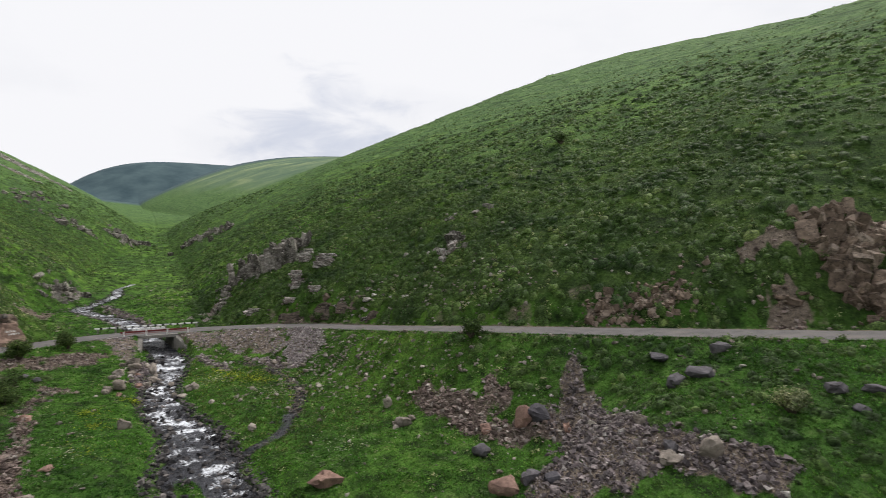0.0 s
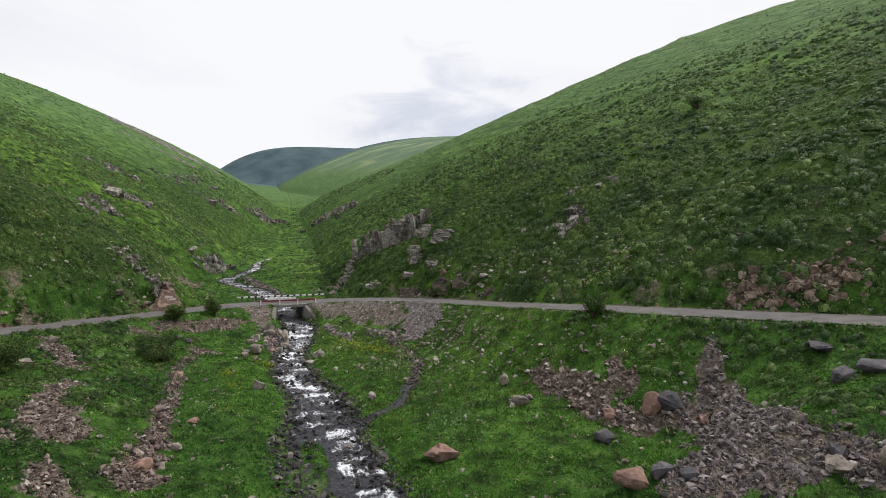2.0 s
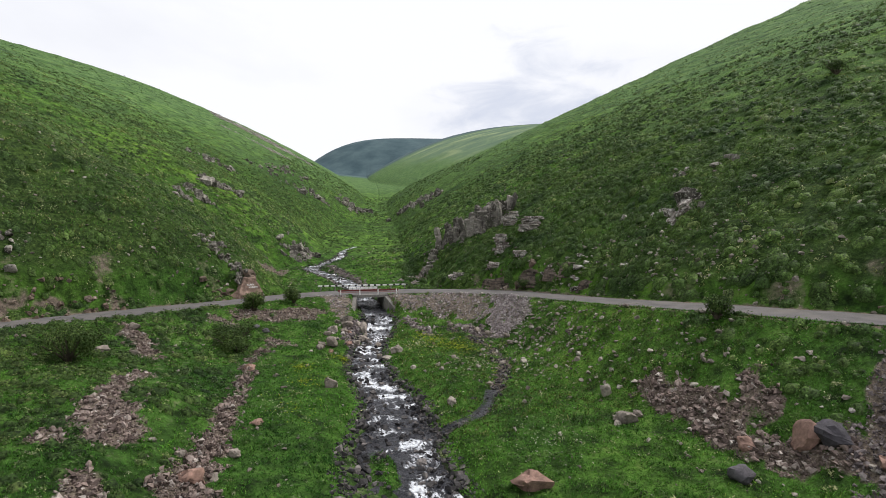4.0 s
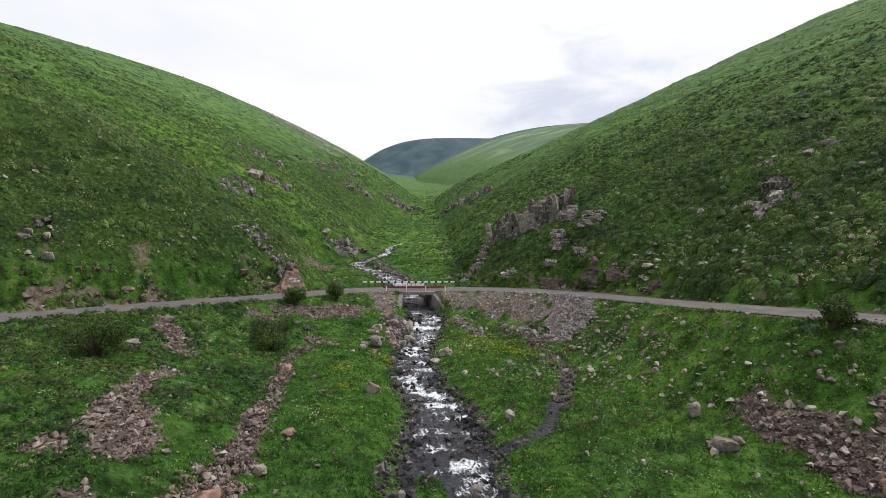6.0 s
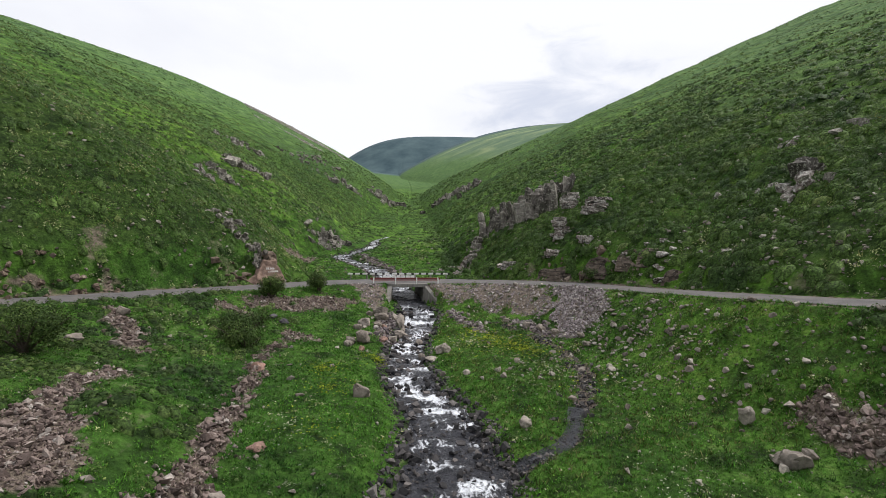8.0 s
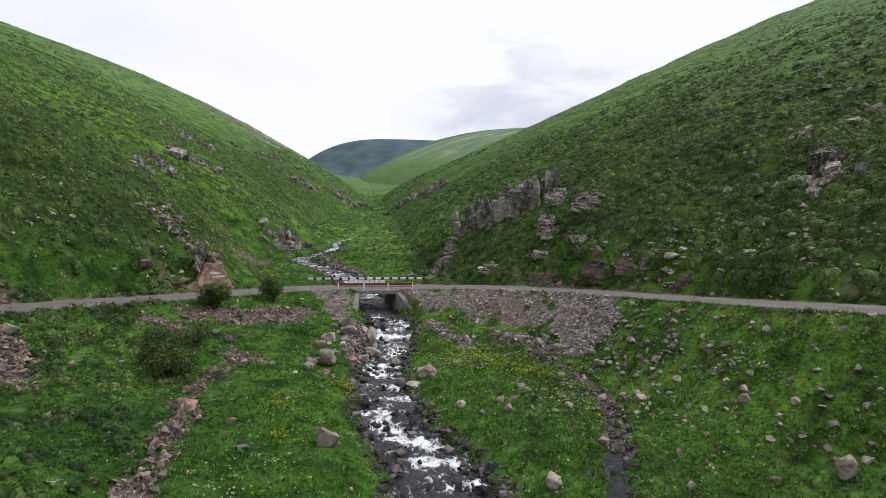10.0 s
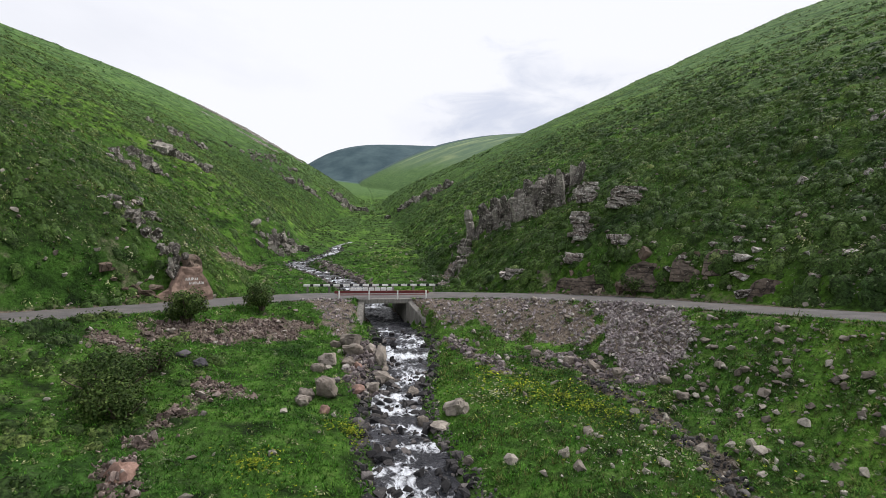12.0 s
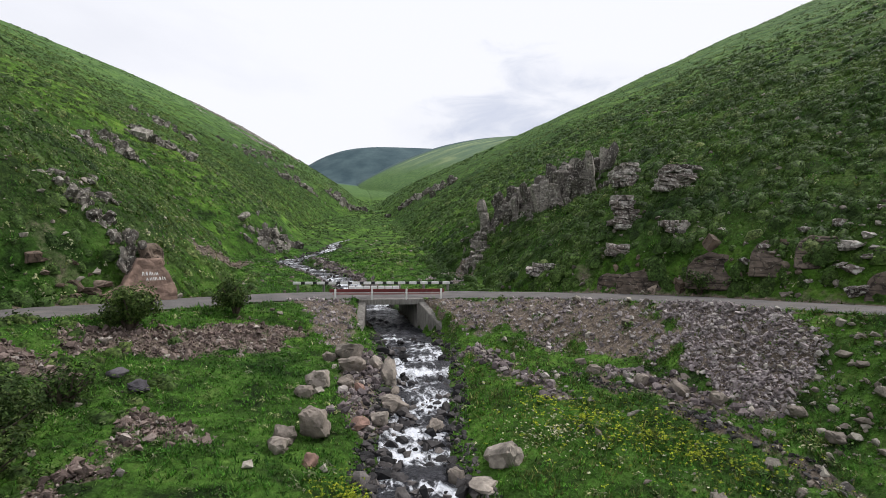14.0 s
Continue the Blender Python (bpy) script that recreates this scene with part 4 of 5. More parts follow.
rubble("brown_scree", BROWN_SCREE, 46, 0.09, 0.42, GRIT, GREY_STONE, "brownish scree on the road embankment", 4, 0.05)
rubble("red_scree", RED_SCREE, 120, 0.10, 0.6, CHIPS, RED_STONE, "reddish scree of angular stones on the bank", 5, 0.2)
rubble("scree_field", SCREE_FIELD, 95, 0.10, 0.5, CHIPS, DARK_STONE, "wide field of grey and purple broken stones", 6, 0.15)
rubble("bank_cobbles", BANK_COBBLES, 45, 0.12, 0.6, PEBBLES, DARK_STONE, "rounded grey cobbles along the stream banks", 7)
rubble("side_channel_stones", SIDE_CHANNEL, 60, 0.1, 0.42, PEBBLES, STREAM_STONE, "dark wet stones of a narrow side channel", 9)
rubble("ridge_scree", RIDGE, 2.0, 0.8, 2.2, SLABS, PALE_STONE, "pale scree along the far ridge", 10, 0.1, 60)
rubble("slide_stones", SLIDE, 22, 0.10, 0.6, CHIPS, RED_STONE, "stones of a small brown landslip above the road", 8)


def stream_stones():
    r = np.random.RandomState(12)
    y = np.concatenate([r.uniform(27, 71, 1900), r.uniform(27, 44, 700), r.uniform(80, 128, 1300), r.uniform(46, 70, 260), r.uniform(20, 71, 2400)])
    half = along(y, stream_width) / 2
    u = r.uniform(-1, 1, len(y))
    u = np.sign(u) * np.select([np.arange(len(y)) < 3900, np.arange(len(y)) < 4160], [np.abs(u) ** 0.55, np.abs(u) * 0.9], 0.84 + 0.3 * np.abs(u))
    x = stream_x(y) + u * (half + 0.45)
    size = 0.11 + np.where(np.arange(len(y)) < 4160, 0.5, 0.24) * r.rand(len(y)) ** 5
    size[:170] = r.uniform(0.35, 0.85, 170)
    z = stream_z(y) - 0.05 + size * r.uniform(-0.18, 0.14, len(y)) + 0.3 * sstep(0.85, 1.2, np.abs(u))
    z = np.maximum(z, height(x, y) + size * 0.08)
    keep = (y < 61) | (y > 75) | (np.abs(u) > 0.8) | (r.rand(len(y)) < 0.35)
    x, y, z, size = x[keep], y[keep], z[keep], size[keep]
    heap("stream_stones", PEBBLES, x, y, z, size, STREAM_STONE, "dark wet rounded stones lying in the stream", "stones", 12, 200)


stream_stones()


def loose_stones():
    """Single pale stones strewn over the banks and slopes."""
    r = np.random.RandomState(13)
    x, y = sprinkle(r, -28, 46, 16, 76, 4200)
    x2, y2 = sprinkle(r, -45, 60, 50, 130, 2600)
    d, _ = road_at(x, y)
    keep = (np.abs(d) > 2.6) & ~in_stream(x, y, 0.5) & ((x > 8) & (d < 16) & (d > 0) | (r.rand(len(x)) < 0.25) | (d < 0) & (d > -9))
    d2, _ = road_at(x2, y2)
    k2 = (d2 < -3) & ~in_stream(x2, y2, 0.5) & (height(x2, y2) < 22)
    spots = np.array(((18.8, 54.2), (18.4, 51.7), (17.1, 49.6), (15.2, 52.5), (19, 45.4), (17.7, 49), (18.6, 43.2), (23, 39.7), (20.5, 50), (20, 57), (14.5, 51), (13.6, 48), (28, 55.5), (29.5, 52), (31, 48), (27, 60), (32.5, 45), (30, 57), (33, 50)))
    pick = r.randint(0, len(spots), 1100)
    x3, y3 = spots[pick, 0] + r.normal(0, 1.5, 1100), spots[pick, 1] + r.normal(0, 2.0, 1100)
    k3 = np.abs(road_at(x3, y3)[0]) > 2.9
    x, y = np.concatenate([x[keep], x2[k2], x3[k3]]), np.concatenate([y[keep], y2[k2], y3[k3]])
    size = 0.13 + 0.5 * r.rand(len(x)) ** 3.5
    z = height(x, y) + size * 0.14
    field = rubble_stone("pale_field_stones", ((0.0, (0.15, 0.125, 0.105)), (0.5, (0.27, 0.235, 0.20)), (1.0, (0.44, 0.41, 0.35))))
    heap("strewn_stones", PEBBLES + SLABS[:2], x, y, z, size, field, "single pale stones strewn over the grassy banks", "stones", 13, 280)


loose_stones()

# ---- boulders ----
ROUNDED = [rock_mesh("boulder", 100 + i, BOULDER, 26, 0.10, False, 1) for i in range(5)]
PINKS = [rock_mesh("boulder", 120 + i, PINK_BOULDER, 20, 0.10, False, 1) for i in range(4)]
DARKS = [rock_mesh("boulder", 140 + i, DARK_BOULDER, 13, 0.10, False, 1) for i in range(4)]


def boulders(rows, shapes, label, group, seed):
    """Rows of (x, y, width, height): each stone sits a little in the ground."""
    r = random.Random(seed)
    for i, (x, y, w, h) in enumerate(rows):
        ob = new("boulder", shapes[i % len(shapes)])
        ob.matrix_basis = pose(x, y + w * 0.3, ground_z(x, y + w * 0.3) + h * 0.3, r.uniform(-8, 8), r.uniform(-8, 8), r.uniform(0, 360)) @ Matrix.Diagonal((w * 1.12, w * r.uniform(0.85, 1.05), h * 1.2, 1))
        tagged(ob, label, "boulder", group)


boulders(((-0.8, 56.0, 1.15, 1.05), (-1.7, 55.4, 0.7, 0.6), (4.9, 53.6, 1.15, 0.7), (4.1, 52.8, 0.85, 0.35), (-1.4, 59.2, 0.75, 0.5), (0.4, 62.2, 1.15, 0.75), (0.2, 63.9, 1.3, 0.85), (2.0, 62.5, 1.0, 1.2), (-1.0, 60.3, 1.1, 0.8), (2.1, 59.5, 1.15, 0.75), (3.3, 57.5, 0.75, 0.8), (-0.7, 63.8, 0.6, 0.45), (1.5, 63.9, 0.85, 0.6), (0.1, 60.5, 0.65, 0.55),
          (1.9, 59.9, 1.0, 0.6), (3.5, 53.7, 0.6, 0.5), (7.9, 41.1, 0.58, 0.48), (-0.2, 44.8, 0.95, 0.75), (17.4, 35.5, 1.3, 0.75), (18.3, 35.9, 0.6, 0.4), (17.7, 39, 0.65, 0.9)),
         ROUNDED, "weathered beige boulder in the meadow grass", "meadow boulders", 1)
boulders(((10, 29.8, 1.75, 0.9), (-0.8, 54.1, 0.55, 0.45), (0.6, 57.0, 0.75, 0.5), (0.7, 60.4, 0.5, 0.45), (-6.3, 47.4, 1.1, 0.55), (-3.9, 37.6, 0.8, 0.42), (23.2, 28.8, 1.25, 1.6), (15.8, 20.5, 1.4, 0.9), (24.3, 25.9, 0.8, 0.6), (21.2, 30.4, 0.9, 0.7), (-5.3, 30.3, 1.2, 0.7)),
         PINKS, "pinkish brown angular boulder among rubble", "pink boulders", 2)
boulders(((24.1, 28.1, 1.5, 1.4), (19.7, 28.4, 1.2, 1.2), (17.1, 20.3, 1.25, 0.65), (18, 19.8, 1.1, 0.5), (31.9, 24.8, 1.6, 0.7), (30.6, 20.7, 1.7, 1.1), (34, 21.8, 1.4, 0.9), (29.6, 21.9, 1.3, 1.0), (-7, 58.4, 0.65, 0.6), (-8, 59.4, 0.75, 0.5), (23.1, 17.3, 1.0, 0.85), (33.5, 14.6, 1.3, 0.8), (34.6, 13.4, 1.2, 0.7), (32.4, 13.2, 0.9, 0.5)),
         DARKS, "dark purple grey angular boulder on the bank", "dark boulders", 3)
boulders(((-16.6, 47.8, 1.1, 0.5), (-14.8, 48.8, 0.75, 0.38), (-16.6, 53.6, 0.9, 0.6), (-6.2, 32.3, 0.45, 0.3), (-1.8, 54.8, 0.75, 0.5), (15, 53.9, 0.55, 0.4), (14.9, 52.3, 0.6, 0.35), (24.6, 20.2, 0.95, 0.55), (22.5, 16.7, 1.1, 0.6),
          (24, 15.7, 1.1, 1.05), (4.6, 25.5, 0.7, 0.6), (-4.2, 33.8, 0.7, 0.4), (13, 57.4, 0.8, 0.6), (12.2, 58.8, 0.7, 0.55), (13.8, 56.2, 0.75, 0.5), (10.8, 60.4, 0.6, 0.4), (1.4, 58, 0.7, 0.5), (2.2, 61.4, 0.6, 0.5)),
         ROUNDED, "greyish beige field boulder half sunk in turf", "bank boulders", 4)

# ---- rock outcrops ----
COLUMNS = [rock_mesh("block", 200 + i, CRAG, 13, 0.08, i % 3 == 0) for i in range(6)]
BEDS = [rock_mesh("bed", 270 + i, STRATA, 14, 0.09, True) for i in range(6)]
LEDGES = [rock_mesh("block", 220 + i, STRATA, 16, 0.06, i % 2 == 0) for i in range(6)]
ROUND_BLOCKS = [rock_mesh("block", 255 + i, CRAG, 16, 0.07, False, 1) for i in range(5)]
REDS = [rock_mesh("block", 240 + i, RED_CRAG, 13, 0.08, i % 3 == 0) for i in range(6)]


def outcrop(line, count, width, tall, shapes, label, seed, lean=10, lift=0.25, spread=1.0, group="crags", scale=0.34):
    """A crag: blocks crowded along a line of (x, y) on the slope."""
    r = random.Random(seed)
    pts = np.array(line, float)
    x0, y0 = pts.mean(0)
    top = holder("rock_outcrop", x0, y0, ground_z(x0, y0), label, "rock outcrop", group)
    count, width, tall = int(count * 2.1), width * scale * 1.3, tall * scale * 1.35
    for i in range(count):
        k = r.uniform(0, len(pts) - 1)
        j = min(int(k), len(pts) - 2)
        p = pts[j] + (k - j) * (pts[j + 1] - pts[j])
        x, y = p[0] + r.gauss(0, spread), p[1] + r.gauss(0, spread)
        big = 0.45 + 1.3 * r.random() ** 2.2
        w, h = width * big * r.uniform(0.8, 1.2), tall * big * r.uniform(0.7, 1.2)
        m = pose(x, y, ground_z(x, y) + h * (lift - 0.2), r.gauss(0, lean), r.gauss(6, lean), r.gauss(20, 16) + 90 * r.randrange(4)) @ Matrix.Diagonal((w * 1.2, w * r.uniform(0.7, 1.2), h * 1.3, 1))
        part("block", shapes[r.randrange(len(shapes))], top, Matrix.Translation((-x0, -y0, -top.location.z)) @ m)
    return top


def column_mesh(name, seed, mat):
    """A jointed rock column 1 high and about 1 across, with broken levels and a slanting top."""
    r = random.Random(seed)
    sides = r.choice((5, 6, 6))
    turns = sorted(6.283 * (i + r.uniform(-0.25, 0.25)) / sides for i in range(sides))
    radii = [r.uniform(0.42, 0.62) for _ in turns]
    bm, rows, slant = bmesh.new(), [], (r.uniform(-0.2, 0.2), r.uniform(-0.2, 0.2))
    for level in (-0.1, 0.28, 0.31, 0.62, 0.65, 0.9, 1.0):
        k, dx, dy = r.uniform(0.86, 1.1) * (0.72 if level == 1.0 else 1.0), r.gauss(0, 0.035), r.gauss(0, 0.035)
        rows.append([bm.verts.new((math.cos(t) * q * k + dx, math.sin(t) * q * k + dy, level + (slant[0] * math.cos(t) + slant[1] * math.sin(t)) * 0.35 * max(level, 0) + r.gauss(0, 0.015))) for t, q in zip(turns, radii)])
    for low, high in zip(rows[:-1], rows[1:]):
        for j in range(sides):
            bm.faces.new((low[j], low[(j + 1) % sides], high[(j + 1) % sides], high[j]))
    bm.faces.new(rows[-1])
    return from_bm(name, bm, mat)


PILLARS = [column_mesh("column", 400 + i, CRAG) for i in range(9)]


def columnar_crag(line, uphill, depth, tall, label, seed, size=0.62, lean=7, gaps=0.1):
    """A face of upright jointed columns: rows of them step back up the slope from a line of (x, y) at its foot."""
    r = random.Random(seed)
    pts = np.array(line, float)
    x0, y0 = pts.mean(0)
    top = holder("rock_outcrop", x0, y0, ground_z(x0, y0), label, "rock outcrop", "crags")
    ux, uy = uphill
    steps = np.hypot(*np.diff(pts, axis=0).T)
    total = steps.sum()
    rows = max(2, int(depth / (size * 1.15)))
    for k in range(int(total / (size * 0.95))):
        at = (k + 0.5) / int(total / (size * 0.95)) * total
        x = np.interp(at, np.concatenate([[0], np.cumsum(steps)]), pts[:, 0])
        y = np.interp(at, np.concatenate([[0], np.cumsum(steps)]), pts[:, 1])
        swell = 0.72 + 0.2 * math.sin(at * 0.9 + seed) + 0.12 * math.sin(at * 2.3 + seed * 2)
        for j in range(rows):
            if r.random() < gaps:
                continue
            px, py = x + ux * j * size * 1.15 + r.gauss(0, 0.14), y + uy * j * size * 1.15 + r.gauss(0, 0.14)
            h = tall * max(0.3, swell + r.gauss(0, 0.11)) * (0.5 + 0.4 * math.sin(3.1 * (j + 0.6) / rows))
            w = size * r.uniform(0.8, 1.45)
            m = pose(px, py, ground_z(px, py) - 0.35, r.gauss(0, lean), r.gauss(-5, lean), r.uniform(0, 360)) @ Matrix.Diagonal((w, w * r.uniform(0.75, 1.2), h + 0.4, 1))
            part("column", PILLARS[r.randrange(len(PILLARS))], top, Matrix.Translation((-x0, -y0, -top.location.z)) @ m)
    return top


columnar_crag(((13.7, 95.8), (16.2, 92.3), (18.8, 89.5)), (0.77, 0.64), 4.6, 3.6, "dark weathered crag of upright columns on the slope", 1, 0.9, 9, 0.04)
columnar_crag(((18.4, 89.8), (20.4, 87.9), (22.3, 86.2)), (0.77, 0.64), 5.8, 4.3, "tall grey brown columnar crag above the road", 2, 0.98, 9, 0.04)
outcrop(((14.4, 95), (16.6, 92.4), (19.2, 89.8), (22.4, 87)), 34, 1.1, 1.3, COLUMNS, "broken blocks between the columns of the crag", 27, 14, 0.5, 1.5, scale=0.42)
columnar_crag(((10.4, 88.6), (12.1, 91.2), (13.9, 95.0)), (0.9, -0.3), 2.2, 1.2, "low dark ribs of rock running to the road", 3, 0.6, 16, 0.35)
outcrop(((17.2, 98), (20.5, 95.5), (23.6, 92.5), (25.4, 91)), 20, 1.2, 1.3, LEDGES, "pale lichen-covered blocks along the top of the crag", 22, 18, 0.3, 0.8)


def ledge_stack(x, y, layers, width, thick, seed, label):
    """Flat-lying beds of stone, one on another, out of the slope; each bed is broken into blocks."""
    r = random.Random(seed)
    z = ground_z(x, y)
    top = holder("layered_crag", x, y, z, label, "rock outcrop", "layered crags")
    top.rotation_euler = (0, 0, radians(-14))
    for i in range(layers):
        span, at = width * r.uniform(0.72, 1.0) * (1 - 0.06 * i), 0.0
        shift = r.gauss(0, 0.08) * width
        while at < span - 0.15:
            w, t = min(r.uniform(0.35, 0.95), span - at + 0.1), thick * r.uniform(0.9, 1.12)
            m = pose(shift - span / 2 + at + w / 2, 0.45 + r.uniform(-0.14, 0.1) + i * thick * 0.28, (i + 0.4) * thick - 0.1, r.gauss(0, 2.5), r.gauss(2, 2), r.gauss(0, 5))
            part("bed", BEDS[r.randrange(len(BEDS))], top, m @ Matrix.Diagonal((w * 1.12, r.uniform(1.2, 1.7), t * 1.06, 1)))
            at += w
    return top


ledge_stack(19.7, 74.9, 7, 2.3, 0.36, 1, "stack of pale flat-lying rock beds on the hillside")
ledge_stack(22.5, 80.0, 6, 2.4, 0.33, 2, "pale layered rock knob above the road")
ledge_stack(23.6, 74.4, 6, 3.6, 0.33, 3, "broad pale grey ledge of layered rock")
ledge_stack(21.2, 70.8, 2, 2.2, 0.4, 4, "flat pale rock ledge among shrubs")
ledge_stack(18.3, 73.0, 2, 1.7, 0.42, 5, "low rock ledge above the road verge")
ledge_stack(14.5, 77.4, 3, 2.3, 0.32, 6, "dark layered rock low beside the road")
for i, (x, y, wide, tall, lean) in enumerate(((33.6, 57.4, 1.5, 2.3, 24), (35.6, 58.6, 1.5, 2.1, 30), (38.7, 64.6, 1.2, 1.0, 20), (41.6, 61.8, 1.8, 1.0, 10), (32.6, 60, 1.2, 1.2, 14), (36.2, 55.6, 1.5, 1.2, 26), (31.1, 64.3, 0.8, 0.8, 14))):
    outcrop(((x - 0.7, y + 0.5), (x, y), (x + 0.9, y - 0.3)), 4 + 2 * (tall > 2), wide * 1.2, tall, COLUMNS if i % 2 else LEDGES, "pale jagged slabs leaning out of the grassy slope", 40 + i, lean, 0.2, 0.35, scale=0.38)
outcrop(((35.0, 35.6), (36.2, 34.0), (37.6, 32.4), (38.8, 31.2), (40.6, 29.6)), 135, 1.25, 1.15, REDS, "broken reddish rock face in the road cutting", 5, 24, 0.2, 0.55, scale=0.24)
outcrop(((39.6, 32.6), (41, 31), (42.6, 29.4)), 8, 0.9, 0.7, REDS, "reddish rocks along the top of the cutting", 6, 16, 0.3, 0.8)
CUTTINGS = ((19.3, 70.1, 4.8, 0.95, 40, 6), (21.6, 67.0, 3.8, 1.4, 44, 7), (23.1, 64.9, 2.2, 1.25, 48, 8), (24.3, 63.1, 2.2, 1.0, 50, 9), (17.6, 72.6, 1.8, 0.6, 38, 10), (24.8, 59.4, 2.4, 0.8, 62, 11))
SLAB_SPOTS = ((23.1, 65.5, 1.0), (22.4, 66.0, 0.95), (24.7, 64.5, 1.0), (25.7, 63.3, 1.0), (24.9, 61.9, 1.45), (24.4, 61.1, 1.2), (25.7, 61.7, 0.8), (25.3, 60.9, 0.6), (24.9, 60.8, 0.75), (24.2, 61.8, 0.7), (24.0, 60.5, 1.5),
              (23.4, 62.7, 0.5), (26.4, 60.2, 0.9), (26.8, 58.6, 1.1), (26.0, 57.4, 0.8), (27.6, 56.8, 1.2), (22.6, 68.4, 0.7), (18.3, 73.6, 1.5), (21.4, 70.9, 1.5), (27.2, 62.4, 0.8))
outcrop(((43.6, 25), (44.6, 23.8), (45.6, 23.2)), 9, 1.2, 0.6, REDS, "flat brownish blocks fallen onto the landslip", 9, 14, 0.3, 0.7)
outcrop(((50.6, 24.4), (50.0, 22.8), (49.4, 21.3), (48.8, 19.8), (50, 18)), 95, 1.5, 2.2, REDS, "large broken reddish crag above the road", 20, 18, 0.3, 1.0, scale=0.38)
outcrop(((52.4, 23.4), (53.4, 21.6), (53.6, 19.6)), 60, 1.5, 2.0, REDS, "upper part of the broken reddish crag", 21, 18, 0.3, 1.1, scale=0.38)
columnar_crag(((-14.9, 71.6), (-13.4, 71.9), (-12.0, 73.0)), (-0.85, 0.5), 2.6, 0.85, "dark crag of upright rocks over the painted stone", 10, 0.4, 26, 0.3)
outcrop(((-16.6, 72.4), (-15.9, 73.8), (-15.5, 75.4), (-15.7, 77.4)), 19, 1.35, 1.0, ROUND_BLOCKS, "row of rounded mossy grey rocks on the grassy slope", 11, 14, 0.3, 0.5, scale=0.34)
outcrop(((-28.6, 56.6), (-28.4, 58.2)), 9, 1.3, 1.1, ROUND_BLOCKS, "rounded grey rocks on the grassy slope above the cutting", 23, 14, 0.3, 0.6, scale=0.36)
outcrop(((-15.2, 67.8), (-14.2, 68.8), (-13.3, 69.6)), 7, 1.5, 0.8, REDS, "low pinkish rocks at the foot of the slope", 24, 14, 0.1, 0.35, scale=0.3)
outcrop(((-12.4, 112), (-10.8, 114.5), (-9.2, 118)), 34, 2.0, 2.2, COLUMNS, "dark rock rib at the foot of the slope", 12, 14, 0.25, 1.1)
outcrop(((-29.4, 110), (-26.8, 108.4), (-25.7, 107)), 26, 1.7, 1.7, COLUMNS, "dark ribs of rock running down the hillside", 25, 14, 0.25, 0.7)
outcrop(((-28.6, 116.8), (-26, 119), (-23.3, 121.3)), 36, 2.1, 1.9, COLUMNS, "band of dark rocks across the hillside", 13, 14, 0.25, 1.1)
outcrop(((-28, 102), (-29.4, 104.5), (-30, 106)), 10, 1.4, 1.5, LEDGES, "pale rocks on the hillside", 14, 14, 0.25, 0.8)
outcrop(((-27.6, 53.8), (-25.6, 55.7), (-23.2, 57.9), (-21.0, 60.4)), 26, 0.9, 0.7, REDS, "reddish earth and rock cutting beside the road", 15, 15, 0.3, 0.5)
outcrop(((-8, 232), (-5, 250), (-3, 268), (2, 276)), 40, 4.2, 4.4, COLUMNS, "dark overhanging crag where the valley narrows", 26, 14, 0.25, 2.2, scale=0.26)
outcrop(((-23, 192), (-18, 200), (-12.3, 207)), 26, 3.0, 2.4, COLUMNS, "dark rocky rib low on the far slope", 16, 14, 0.2, 2.2)
outcrop(((-34, 190), (-30, 215), (-26, 240)), 26, 2.6, 2.2, COLUMNS, "scattered dark rocks on the far slope", 17, 14, 0.2, 3.0)
outcrop(((14.7, 210), (20.5, 198), (24.4, 172)), 34, 3.2, 3.4, COLUMNS, "dark crags low on the far slope", 18, 12, 0.25, 1.6)
outcrop(((-40, 150), (-36, 152), (-33, 160)), 20, 2.2, 2.0, COLUMNS, "dark rocks across the grassy hillside", 19, 14, 0.2, 1.6)


def wedge_rock(name, outline, lean, depth, mat, seed):
    """A rock face in a slope: an outline of (x, z) leaning back, drawn into the hill, with worn edges and an uneven skin."""
    low = min(p[1] for p in outline)
    bm = prism(bmesh.new(), [(px, (pz - low) * lean - 0.3, pz) for px, pz in outline], [(px * 0.8, (pz - low) * lean + depth, pz) for px, pz in outline])
    bmesh.ops.bevel(bm, geom=bm.edges[:], offset=0.07, segments=1, affect="EDGES")
    bmesh.ops.triangulate(bm, faces=bm.faces[:])
    for _ in range(3):
        bmesh.ops.subdivide_edges(bm, edges=[e for e in bm.edges if e.calc_length() > 0.3], cuts=1)
        bmesh.ops.triangulate(bm, faces=bm.faces[:])
    shift = Vector((seed * 7.3, seed * 3.1, seed * 5.7))
    for v in bm.verts:
        k = noise.noise(v.co * 0.9 + shift) * 0.22 + noise.noise(v.co * 2.3 + shift) * 0.10 + noise.noise(v.co * 6 + shift) * 0.04
        slit = abs(v.co.z + 0.55 * v.co.x - 0.55 + 0.2 * noise.noise(v.co * 1.3 + shift))
        k -= 0.09 * max(0.0, 1 - slit / 0.14)
        v.co += Vector((0.3 * k, -k, 0.3 * k))
    return from_bm(name, bm, mat)


